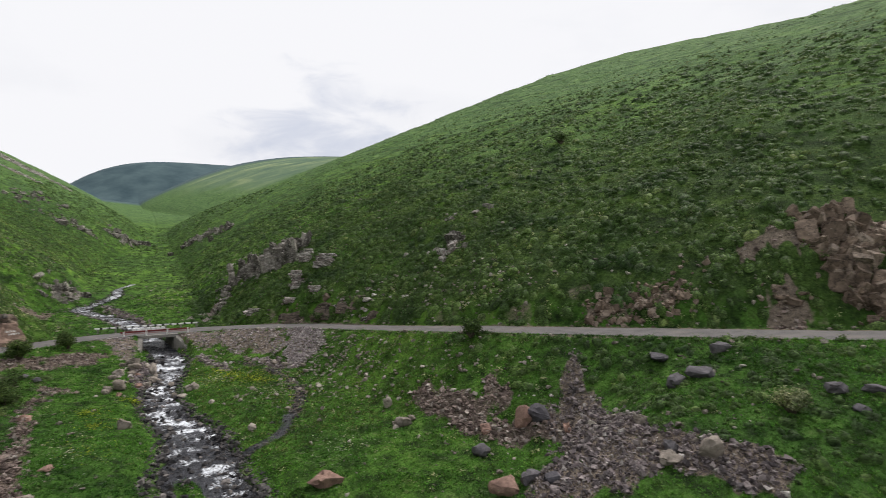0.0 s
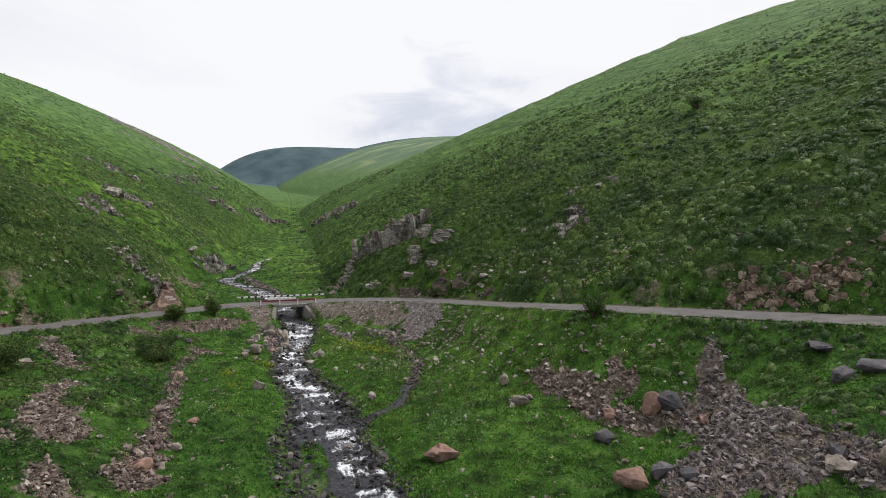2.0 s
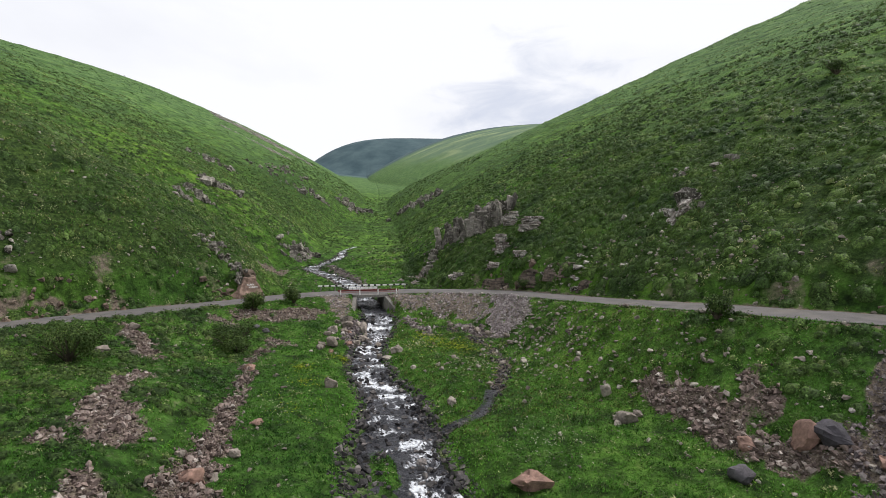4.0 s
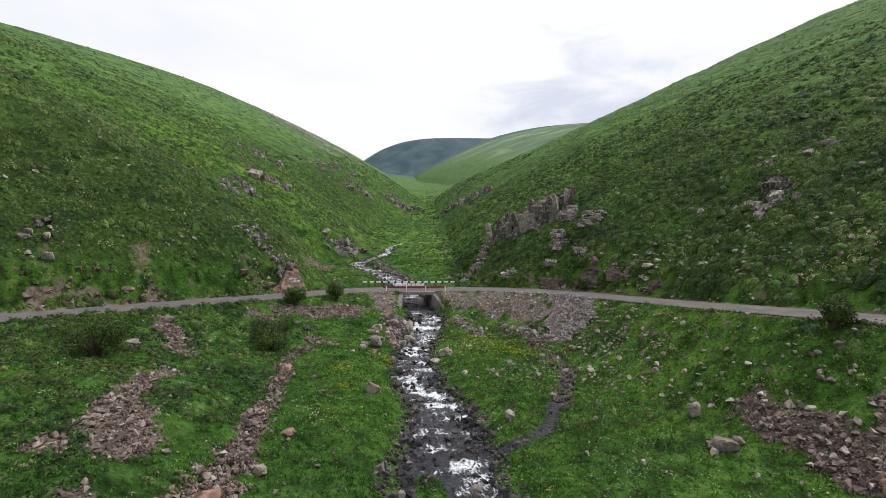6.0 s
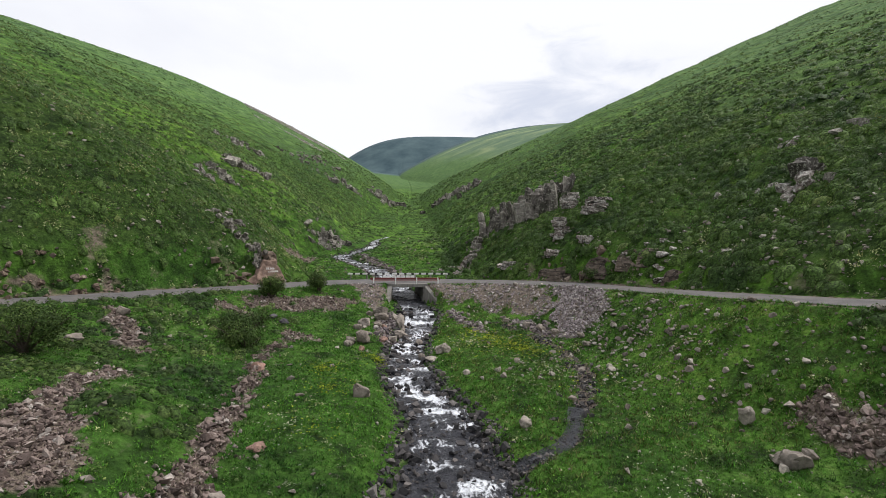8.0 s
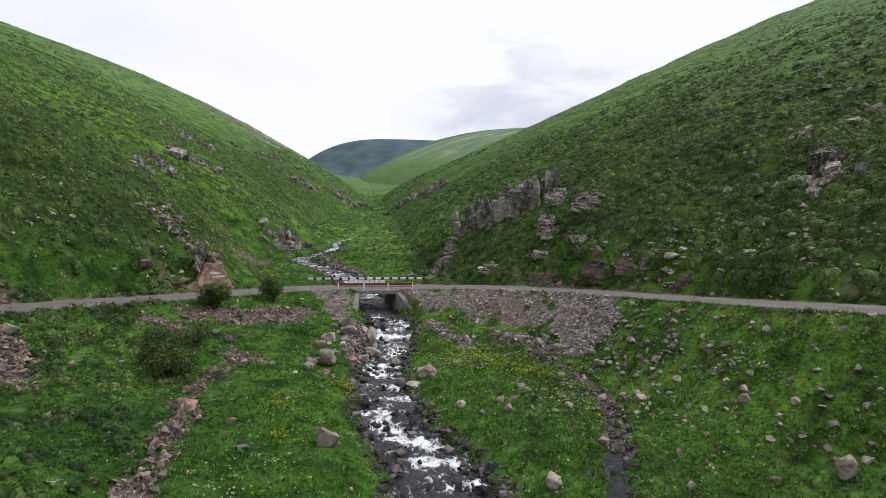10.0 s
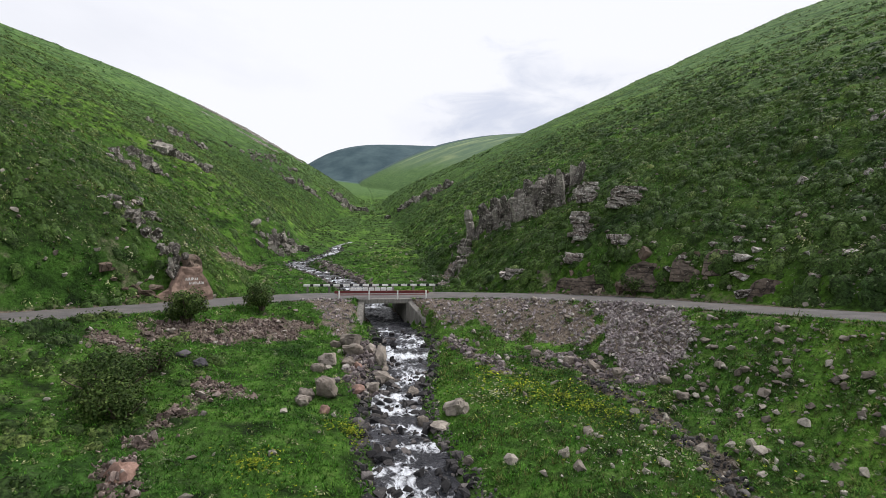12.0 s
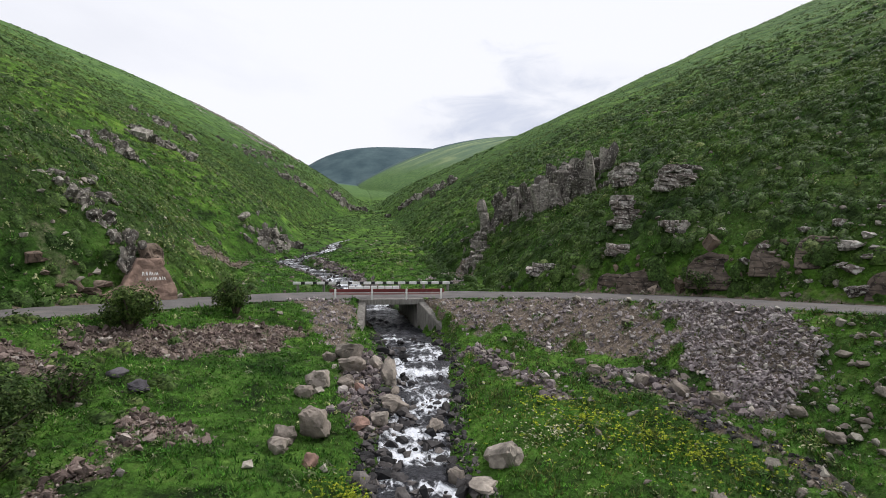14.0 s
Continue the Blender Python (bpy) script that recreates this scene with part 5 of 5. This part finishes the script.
def painted_rock():
    x, y = -10.75, 70.4
    z = 0.6
    top = holder("painted_rock", x, y, z, "smooth reddish roadside rock with worn white painted marks", "rock")
    top.rotation_euler, top.scale = (0, 0, radians(36)), (0.9, 0.9, 0.92)
    big = wedge_rock("rock", ((-1.9, -1.2), (1.85, -1.2), (1.6, 0.3), (1.25, 1.3), (0.8, 2.25), (-0.45, 2.3), (-0.8, 1.6), (-1.35, 0.8)), 0.2, 2.6, PAINTED_ROCK, 3)
    top_rock = pose(0, 0, 0)
    part("rock", big, top, top_rock)
    part("upper_rock", wedge_rock("upper_rock", ((-0.5, -0.3), (0.8, -0.3), (0.75, 0.6), (0.35, 1.05), (-0.3, 0.8)), 0.25, 1.8, RED_CRAG, 4), top, pose(0.35, 0.7, 2.15))
    part("lower_rock", wedge_rock("lower_rock", ((-1.6, -0.9), (1.3, -0.9), (1.2, 0.7), (0.6, 1.15), (-0.8, 0.45)), 0.3, 1.8, PAINTED_ROCK, 5), top, pose(-1.7, 0.15, -0.25, 0, 0, -8))
    r = random.Random(8)
    for i in range(16):
        w = r.uniform(0.3, 0.75)
        part("crag_block", COLUMNS[i % 6], top, pose(r.uniform(-1.7, 0.0), 1.1 + r.uniform(-0.2, 0.7), r.uniform(1.7, 3.6), r.uniform(-15, 5), r.uniform(-10, 10), r.uniform(0, 360)) @ Matrix.Diagonal((w, w, w * r.uniform(1.2, 1.9), 1)))
    tree = BVHTree.FromPolygons([(top_rock @ v.co)[:] for v in big.vertices], [p.vertices[:] for p in big.polygons])
    r = random.Random(5)
    for row, count, x0 in ((1.25, 5, -0.25), (0.95, 6, -0.05)):
        for i in range(count):
            bm = bmesh.new()
            ox, lean, tall = x0 + i * 0.19, r.uniform(-0.05, 0.05), 0.2 * r.uniform(0.8, 1.1)
            for dx, dl in ((0.0, lean), (0.085, -lean)):
                strip_points = []
                for k in range(4):
                    for e in (-0.022, 0.022):
                        hit = tree.ray_cast(Vector((ox + dx + dl * k / 3 + e, -4, row + tall * k / 3)), Vector((0, 1, 0)))[0]
                        strip_points.append(bm.verts.new((hit or Vector((ox, -1, row))) + Vector((0, -0.012, 0))))
                for k in range(3):
                    bm.faces.new((strip_points[2 * k], strip_points[2 * k + 1], strip_points[2 * k + 3], strip_points[2 * k + 2]))
            part("painted_mark", from_bm("painted_mark", bm, WHITE_PAINT), top)
    return top


painted_rock()

for x, y, wide, tall, turn, seed in CUTTINGS:
    w = wide / 2
    ob = new("roadside_rock", wedge_rock("roadside_rock", ((-w, -0.8), (w, -0.8), (w, tall * 0.42), (w * 0.88, tall * 0.76), (w * 0.5, tall * 0.92), (w * 0.05, tall * 0.84), (-w * 0.4, tall), (-w * 0.82, tall * 0.7), (-w, tall * 0.36)), 0.55, 1.8, EARTH_ROCK, seed))
    ob.matrix_basis = pose(x - 0.28, y - 0.3, ground_z(x, y) - 0.25, 0, 0, -turn)
    tagged(ob, "low brownish red rock face in the road cutting", "rock", "cutting rocks")
outcrop(((17.6, 72.4), (19, 70.4), (20.6, 68.2), (22.4, 65.8), (23.8, 63.6)), 24, 0.9, 0.8, REDS, "broken brownish stones along the road cutting", 7, 22, 0.2, 0.5)
slab_meshes = [rock_mesh("flat_rock", 300 + i, STRATA, 12, 0.08, False) for i in range(4)]
for i, (x, y, wide) in enumerate(SLAB_SPOTS):
    ob = new("flat_rock", slab_meshes[i % 4])
    ob.matrix_basis = pose(x, y, ground_z(x, y) + 0.1, random.uniform(-14, 8), random.uniform(-8, 8), random.uniform(0, 360)) @ Matrix.Diagonal((wide, wide * 0.8, wide * 0.5, 1))
    tagged(ob, "flat pale rock slab lying on the slope", "rock", "loose slabs")


# ---- grass, herbs and shrubs ----
def tuft(seed, blades, tall, wide, splay):
    """A tuft of grass: narrow leaning blades, three corners each."""
    r = random.Random(seed)
    verts, faces = [], []
    for i in range(blades):
        a, out = r.uniform(0, 6.28), r.uniform(0, 0.5) * splay
        bx, by = math.cos(a) * out * 0.5, math.sin(a) * out * 0.5
        lean, h, t = r.uniform(0.2, 1.0) * splay, tall * r.uniform(0.55, 1.1), a + r.uniform(0.9, 2.2)
        dx, dy = math.cos(t) * wide / 2, math.sin(t) * wide / 2
        faces.append((len(verts), len(verts) + 1, len(verts) + 2))
        verts += [(bx - dx, by - dy, -0.04), (bx + dx, by + dy, -0.04), (bx + math.cos(a) * lean, by + math.sin(a) * lean, h)]
    return np.array(verts), np.array(faces)


def clump(seed, leaves, leaf, flat=0.7):
    """A low leafy plant: many small leaves over a dome of radius 0.5, with gaps."""
    r = random.Random(seed)
    verts, faces = [], []
    lobes = [(r.uniform(-0.28, 0.28), r.uniform(-0.28, 0.28), r.uniform(0.2, 0.36)) for _ in range(5)]
    for i in range(leaves):
        lx, ly, lr = lobes[r.randrange(5)]
        v = Vector((r.gauss(0, 1), r.gauss(0, 1), abs(r.gauss(0, 0.9)))).normalized()
        c = Vector((lx, ly, 0.05)) + Vector((v.x * lr, v.y * lr, v.z * lr * flat * 1.5)) * r.uniform(0.75, 1.08)
        face = (v + Vector((r.gauss(0, 0.5), r.gauss(0, 0.5), r.uniform(0.5, 1.5)))).normalized()
        a = face.orthogonal().normalized()
        a.rotate(Matrix.Rotation(r.uniform(0, 6.28), 3, face))
        b = face.cross(a)
        s = leaf * r.uniform(0.6, 1.3)
        n = len(verts)
        verts += [c - a * s, c + b * s * 0.55, c + a * s, c - b * s * 0.55]
        faces += [(n, n + 1, n + 2), (n, n + 2, n + 3)]
    return np.array([v[:] for v in verts]), np.array(faces)


def mound(seed, rings, around, leaves, leaf, flat=0.6):
    """A low dense shrub about 1 across: an uneven leafy body with a broken outline, and loose leaves and sprays over it."""
    r = random.Random(seed)
    p1, p2, p3 = (r.uniform(0, 6.28) for _ in range(3))
    verts, faces = [Vector((r.gauss(0, 0.05), r.gauss(0, 0.05), flat * 0.55))], []
    for i in range(1, rings + 1):
        for j in range(around):
            a, f = 6.283 * (j + 0.5 * (i % 2)) / around + r.uniform(-0.2, 0.2), i / rings
            out = (0.46 + 0.10 * math.sin(2 * a + p1) + 0.07 * math.sin(3 * a + p2)) * math.sin(f * 1.75) * r.uniform(0.82, 1.18)
            z = flat * 0.52 * math.cos(f * 1.75) * r.uniform(0.75, 1.25) + 0.05 * math.sin(3 * a + p3)
            verts.append(Vector((math.cos(a) * out, math.sin(a) * out, z if i < rings else -0.14)))
    for j in range(around):
        faces.append((0, 1 + j, 1 + (j + 1) % around))
        for i in range(rings - 1):
            a, b = 1 + i * around, 1 + (i + 1) * around
            k = (j + 1) % around
            faces += [(a + j, b + j, b + k), (a + j, b + k, a + k)]
    body = [v.copy() for v in verts[:1 + around * (rings - 1)]]
    for v in verts:
        v *= 0.8
    for i in range(leaves):
        at = body[r.randrange(len(body))].lerp(body[r.randrange(len(body))], r.uniform(0, 0.45))
        v = (at + Vector((0, 0, 0.1))).normalized()
        c = at * r.uniform(0.88, 1.16) + Vector((r.gauss(0, 0.08), r.gauss(0, 0.08), r.uniform(-0.03, 0.08)))
        face = (v + Vector((r.gauss(0, 0.8), r.gauss(0, 0.8), r.uniform(-0.1, 0.6)))).normalized()
        a = face.orthogonal().normalized()
        a.rotate(Matrix.Rotation(r.uniform(0, 6.28), 3, face))
        b, w, n = face.cross(a), leaf * r.uniform(0.6, 1.4), len(verts)
        verts += [c - a * w, c + b * w * 0.6, c + a * w, c - b * w * 0.6]
        faces += [(n, n + 1, n + 2), (n, n + 2, n + 3)]
    return np.array([v[:] for v in verts]), np.array(faces)


TUFTS = [tuft(i, 5, 0.15, 0.05, 0.2) for i in range(6)]
HERBS = [clump(70 + i, 16, 0.085, 0.6) for i in range(4)]
FAR_CLUMPS = [mound(50 + i, 2, 5, 6, 0.085, 0.5) for i in range(6)]
CLUMPS = [mound(10 + i, 2, 6, 20, 0.07, 0.6) for i in range(8)]
LEAFY_CLUMPS = [mound(110 + i, 2, 6, 50, 0.055, 0.68) for i in range(8)]
PALE_SPRAYS = [clump(130 + i, 15, 0.075, 0.7) for i in range(5)]
LOW_CLUMPS = [clump(30 + i, 20, 0.1, 0.45) for i in range(5)]


def lush(x, y):
    """Where plants can grow: off the road, out of the water, thin on rubble."""
    d, _ = road_at(x, y)
    return (np.abs(d) > 2.25) & ~in_stream(x, y, 0.12) & (wheel_track(x, y) < 0.75 + 0.6 * waves(x, y, 1.4, 77)) & ((patches(x, y, ALL_BARE) < 0.5 + 0.45 * waves(x, y, 0.9, 75)) | (waves(x, y, 1.5, 76) > 0.55) & (y > 55))


def sow(name, region, count, shapes, low, high, mat, label, category, seed, want=None, lean=0.12, fade=None):
    """Plants sown over a region (x0, x1, y0, y1), thinner towards its edges; fade: heights between which they thin out."""
    r = np.random.RandomState(seed)
    x, y = sprinkle(r, *region, count)
    inner = np.minimum(np.minimum((x - region[0]), (region[1] - x)) / (region[1] - region[0]), np.minimum(y - region[2], region[3] - y) / (region[3] - region[2]))
    keep = lush(x, y)
    if fade is not None:
        keep &= (inner > r.uniform(0, 0.22, len(x))) & (height(x, y) + 9 * waves(x, y, 34, 91) + 5 * waves(x, y, 11, 92) < r.uniform(*fade, len(x)))
    if want is not None:
        keep &= want(x, y, r)
    x, y = x[keep], y[keep]
    size = low + (high - low) * r.rand(len(x)) ** 1.7
    size = size * (1 + 0.25 * waves(x, y, 6, 71))
    z = height(x, y)
    slope = np.clip(np.stack([height(x + 0.4, y) - z, height(x, y + 0.4) - z], 1) / 0.4, -0.9, 0.9) * 0.6
    return scatter(name, shapes, np.stack([x, y, z], 1), r.uniform(0, 6.28, len(x)), size, mat, label, category, lean, seed, True, slope)


def below_road(x, y, r):
    return (road_at(x, y)[0] > 0) & (waves(x, y, 1.8, 81) + waves(x, y, 0.6, 82) > r.uniform(-2.4, 0.3, len(x)))


def slope_only(x, y, r):
    return (road_at(x, y)[0] < -2.3) & (np.abs(x - stream_x(y)) > 9 + 3 * waves(x, y, 6, 88)) & (waves(x, y, 5, 83) + 0.7 * waves(x, y, 1.7, 84) > r.uniform(-1.8, 1.0, len(x)))


def right_slope(x, y, r):
    return (road_at(x, y)[0] < -3) & (x > 8) & (waves(x, y, 7, 85) + 0.8 * waves(x, y, 2.2, 86) > r.uniform(-1.9, 0.8, len(x)) + 0.7 * sstep(50, 85, y))


def close_by(x, y):
    """The stretches of the hillsides that lie nearest to the bridge."""
    return (x > 8) & (x < 46) & (y > 52) & (y < 100) | (x > -36) & (x < -6) & (y > 50) & (y < 86)


sow("meadow_grass", (-26, 34, 6, 76), 155000, TUFTS, 0.6, 1.25, GRASS, "lush green meadow grass below the road", "grass", 1, below_road)
sow("verge_grass", (-30, 40, 60, 115), 34000, TUFTS, 0.8, 1.6, GRASS, "green grass on the valley floor and lower slopes", "grass", 2, lambda x, y, r: road_at(x, y)[0] < -2.2)
sow("bank_herbs", (-26, 42, 16, 76), 6000, HERBS, 0.35, 0.95, SHRUB, "dark leafy herbs on the banks", "herbs", 3, lambda x, y, r: below_road(x, y, r) & (np.abs(x - 2) > 4 + 4 * r.rand(len(x))))
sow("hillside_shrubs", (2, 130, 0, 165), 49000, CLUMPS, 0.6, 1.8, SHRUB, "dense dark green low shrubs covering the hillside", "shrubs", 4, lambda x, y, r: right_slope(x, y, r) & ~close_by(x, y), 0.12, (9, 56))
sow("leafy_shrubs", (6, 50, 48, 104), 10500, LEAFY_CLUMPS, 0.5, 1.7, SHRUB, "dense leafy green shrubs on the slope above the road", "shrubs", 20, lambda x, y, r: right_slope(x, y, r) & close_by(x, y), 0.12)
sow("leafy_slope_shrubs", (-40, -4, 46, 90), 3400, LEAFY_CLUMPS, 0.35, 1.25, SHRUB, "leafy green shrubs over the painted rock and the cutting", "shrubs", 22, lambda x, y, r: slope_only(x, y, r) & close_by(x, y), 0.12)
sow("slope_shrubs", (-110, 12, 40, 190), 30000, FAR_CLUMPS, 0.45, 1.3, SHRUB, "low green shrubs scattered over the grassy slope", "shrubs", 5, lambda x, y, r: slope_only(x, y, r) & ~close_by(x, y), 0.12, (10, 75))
sow("upper_shrubs", (8, 220, 0, 330), 14000, FAR_CLUMPS, 0.4, 1.1, SHRUB, "low shrubs thinning out up the hill", "shrubs", 6, slope_only, 0.12, (30, 150))
sow("far_shrubs", (-190, 40, 90, 480), 14000, FAR_CLUMPS, 0.5, 1.2, SHRUB, "low shrubs on the far slope", "shrubs", 7, slope_only, 0.12, (25, 140))
sow("pale_plants", (8, 90, 10, 130), 22000, PALE_SPRAYS, 0.4, 1.25, PALE_PLANT, "pale flowering plants among the shrubs", "plants", 8, lambda x, y, r: right_slope(x, y, r) & (waves(x, y, 9, 95) + 0.6 * waves(x, y, 3, 96) > 0.25), 0.2, (4, 50))
sow("pale_herbs", (-70, 14, 46, 140), 13000, PALE_SPRAYS, 0.4, 1.25, PALE_PLANT, "pale flowering plants on the slope", "plants", 9, slope_only, 0.2, (4, 45))
sow("meadow_herbs", (-20, 28, 18, 74), 3400, LOW_CLUMPS, 0.2, 0.6, PALE_PLANT, "pale green herbs in the meadow", "plants", 10, below_road, 0.2)
sow("slope_herbs", (-110, 10, 40, 210), 70000, TUFTS, 1.0, 2.4, DRY_HERB, "olive and yellowish herbs all over the slope", "herbs", 13, slope_only, 0.2, (8, 75))
sow("hill_herbs", (6, 150, 0, 210), 60000, TUFTS, 1.0, 2.4, DRY_HERB, "olive herbs between the shrubs of the hillside", "herbs", 14, slope_only, 0.2, (8, 80))
sow("dry_meadow_herbs", (5, 28, 36, 72), 8000, TUFTS, 0.8, 1.6, DRY_HERB, "olive herbs in the meadow beside the stream", "herbs", 15, below_road, 0.2)
sow("valley_herbs", (-24, 26, 80, 260), 8500, FAR_CLUMPS, 0.35, 1.3, SHRUB, "green herbs and low shrubs along the upper stream", "herbs", 16, lambda x, y, r: (road_at(x, y)[0] < -3) & (waves(x, y, 8, 93) + waves(x, y, 2.5, 94) > r.uniform(-1.2, 1.2, len(x))))
sow("upper_valley_herbs", (-40, 60, 235, 460), 3200, FAR_CLUMPS, 0.9, 2.6, SHRUB, "dark low shrubs in the narrow upper valley", "shrubs", 21, lambda x, y, r: waves(x, y, 22, 98) + waves(x, y, 7, 99) > r.uniform(-1.2, 1.2, len(x)))
sow("bank_shrubs", (24, 60, -4, 44), 3600, CLUMPS, 0.35, 1.2, SHRUB, "dark low shrubs and herbs on the bank below the road", "shrubs", 17, below_road)
sow("dark_bank_shrubs", (-34, -6, 24, 64), 9000, CLUMPS, 0.3, 1.1, DARK_LEAF, "dark low shrubs on the bank below the road", "shrubs", 18, lambda x, y, r: below_road(x, y, r) & (waves(x, y, 6, 97) + 0.07 * (-x - 12) > r.uniform(-0.9, 0.9, len(x))))
sow("bank_grass", (33, 48, 8, 42), 22000, TUFTS, 0.7, 1.5, GRASS, "rough grass on the bank below the road", "grass", 12, below_road)
sow("leafy_herbs", (-26, 34, 18, 76), 7000, HERBS, 0.2, 0.6, GRASS, "leafy green herbs among the meadow grass", "herbs", 11, below_road, 0.2)


def flowers(name, spots, count, mat, label, seed, size):
    r = np.random.RandomState(seed)
    pts = []
    for x, y, radius, share in spots:
        n = int(count * share)
        a, d = r.uniform(0, 6.28, n), radius * np.abs(r.normal(0, 0.6, n))
        pts.append(np.stack([x + d * np.cos(a), y + d * np.sin(a)], 1))
    x, y = np.concatenate(pts).T
    keep = lush(x, y)
    x, y = x[keep], y[keep]
    z = height(x, y) + r.uniform(0.12, 0.34, len(x))
    return scatter(name, [clump(90 + i, 7, 0.32, 0.4) for i in range(3)], np.stack([x, y, z], 1), r.uniform(0, 6.28, len(x)), size * r.uniform(0.6, 1.3, len(x)), mat, label, "flowers", 0.2, seed)


flowers("yellow_flowers", ((-2.8, 49, 1.6, 0.1), (0.4, 52.6, 1.3, 0.16), (-2, 45.7, 1.6, 0.07), (8.3, 55.8, 3.0, 0.16), (9.9, 54.3, 2.8, 0.14), (10.4, 52.6, 2.8, 0.12), (7.6, 58, 2.2, 0.08), (11.4, 51.6, 2.6, 0.08), (-2, 40, 3, 0.04), (12, 46, 4, 0.03)), 1700, YELLOW, "small yellow wildflowers in the meadow", 1, 0.09)
flowers("white_flowers", ((7, 55, 3, 0.25), (11, 48, 4, 0.25), (12, 34, 5, 0.2), (-3, 40, 5, 0.15), (-14, 55, 5, 0.15)), 900, WHITE_PETAL, "small white wildflowers in the meadow", 2, 0.08)


# ---- bushes ----
def bush(x, y, width, tall, leaves, label, seed, mat=DARK_LEAF, bareness=0.0):
    """A bush: several forked stems and a ragged crown of small leaves."""
    r = random.Random(seed)
    z = ground_z(x, y)
    top = holder("bush", x, y, z, label, "bush", "roadside bushes")
    tips = []
    for i in range(9):
        a, lean = i * 0.7 + r.uniform(-0.3, 0.3), r.uniform(0.12, 0.48)
        bm = bmesh.new()
        p0, r0 = Vector((math.cos(a) * 0.06, math.sin(a) * 0.06, -0.1)), 0.035 * width
        ring0 = None
        for k in range(6):
            f = k / 5
            c = p0 + Vector((math.cos(a) * lean * width * f ** 1.2, math.sin(a) * lean * width * f ** 1.2, tall * 0.78 * f)) + Vector((r.gauss(0, 0.03), r.gauss(0, 0.03), 0))
            rr = r0 * (1 - 0.8 * f) + 0.004
            ring = [bm.verts.new(c + Vector((math.cos(q * 1.257) * rr, math.sin(q * 1.257) * rr, 0))) for q in range(5)]
            if ring0:
                for q in range(5):
                    bm.faces.new((ring0[q], ring0[(q + 1) % 5], ring[(q + 1) % 5], ring[q]))
            ring0 = ring
            if k > 1:
                tips.append(c)
        part("stem", from_bm("stem", bm, BARK, True), top)
    verts, faces = [], []
    lobes = [(Vector((r.uniform(-0.3, 0.3) * width, r.uniform(-0.3, 0.3) * width, tall * r.uniform(0.4, 0.78))), r.uniform(0.18, 0.30) * width) for _ in range(11)]
    for i in range(leaves):
        c0, lr = lobes[r.randrange(len(lobes))]
        v = Vector((r.gauss(0, 1), r.gauss(0, 1), r.gauss(0, 1))).normalized()
        c = c0 + v * lr * (r.random() ** 0.4) * Vector((1, 1, 1)).length / 1.732
        c.z = max(c.z, tall * 0.1)
        face = (v + Vector((r.gauss(0, 0.6), r.gauss(0, 0.6), r.uniform(0, 0.8)))).normalized()
        a = face.orthogonal().normalized()
        a.rotate(Matrix.Rotation(r.uniform(0, 6.28), 3, face))
        b, s, n = face.cross(a), r.uniform(0.045, 0.10), len(verts)
        verts += [c - a * s, c + b * s * 0.5, c + a * s, c - b * s * 0.5]
        faces.append((n, n + 1, n + 2, n + 3))
    part("crown", mesh_of("crown", [v[:] for v in verts], faces, mat), top)
    return top


bush(-5.6, 67.6, 2.0, 1.9, 5000, "dense dark green bush beside the road", 1)
bush(-9.0, 63.2, 2.3, 1.9, 4600, "round green bush with bare grey stems beside the road", 2)
bush(25.3, 39.0, 2.2, 1.6, 2600, "thin brownish bush on the road verge", 3)
bush(-17.4, 45.4, 4.2, 2.2, 4800, "wide dark bush on the bank below the road", 4)
bush(-8.6, 57.0, 2.2, 1.4, 700, "sparse bush of thin twigs on the bank", 5)
bush(-9.0, 53.4, 3.2, 1.6, 2800, "low dark bush on the grassy bank", 6)
bush(-9.6, 55.4, 3.0, 1.2, 3200, "wide low dark bush on the grassy bank", 9)
bush(-8.0, 51.8, 2.6, 1.1, 2600, "low dark bush beside the rubble", 11)
bush(30, 15.6, 2.0, 1.2, 1500, "pale flowering bush on the grassy bank", 10, PALE_PLANT)
bush(62, 69, 3.6, 2.2, 2000, "single dark bush high on the hillside", 7)
bush(20.6, 67.4, 2.2, 1.3, 1500, "dark green bush above the road cutting", 8)
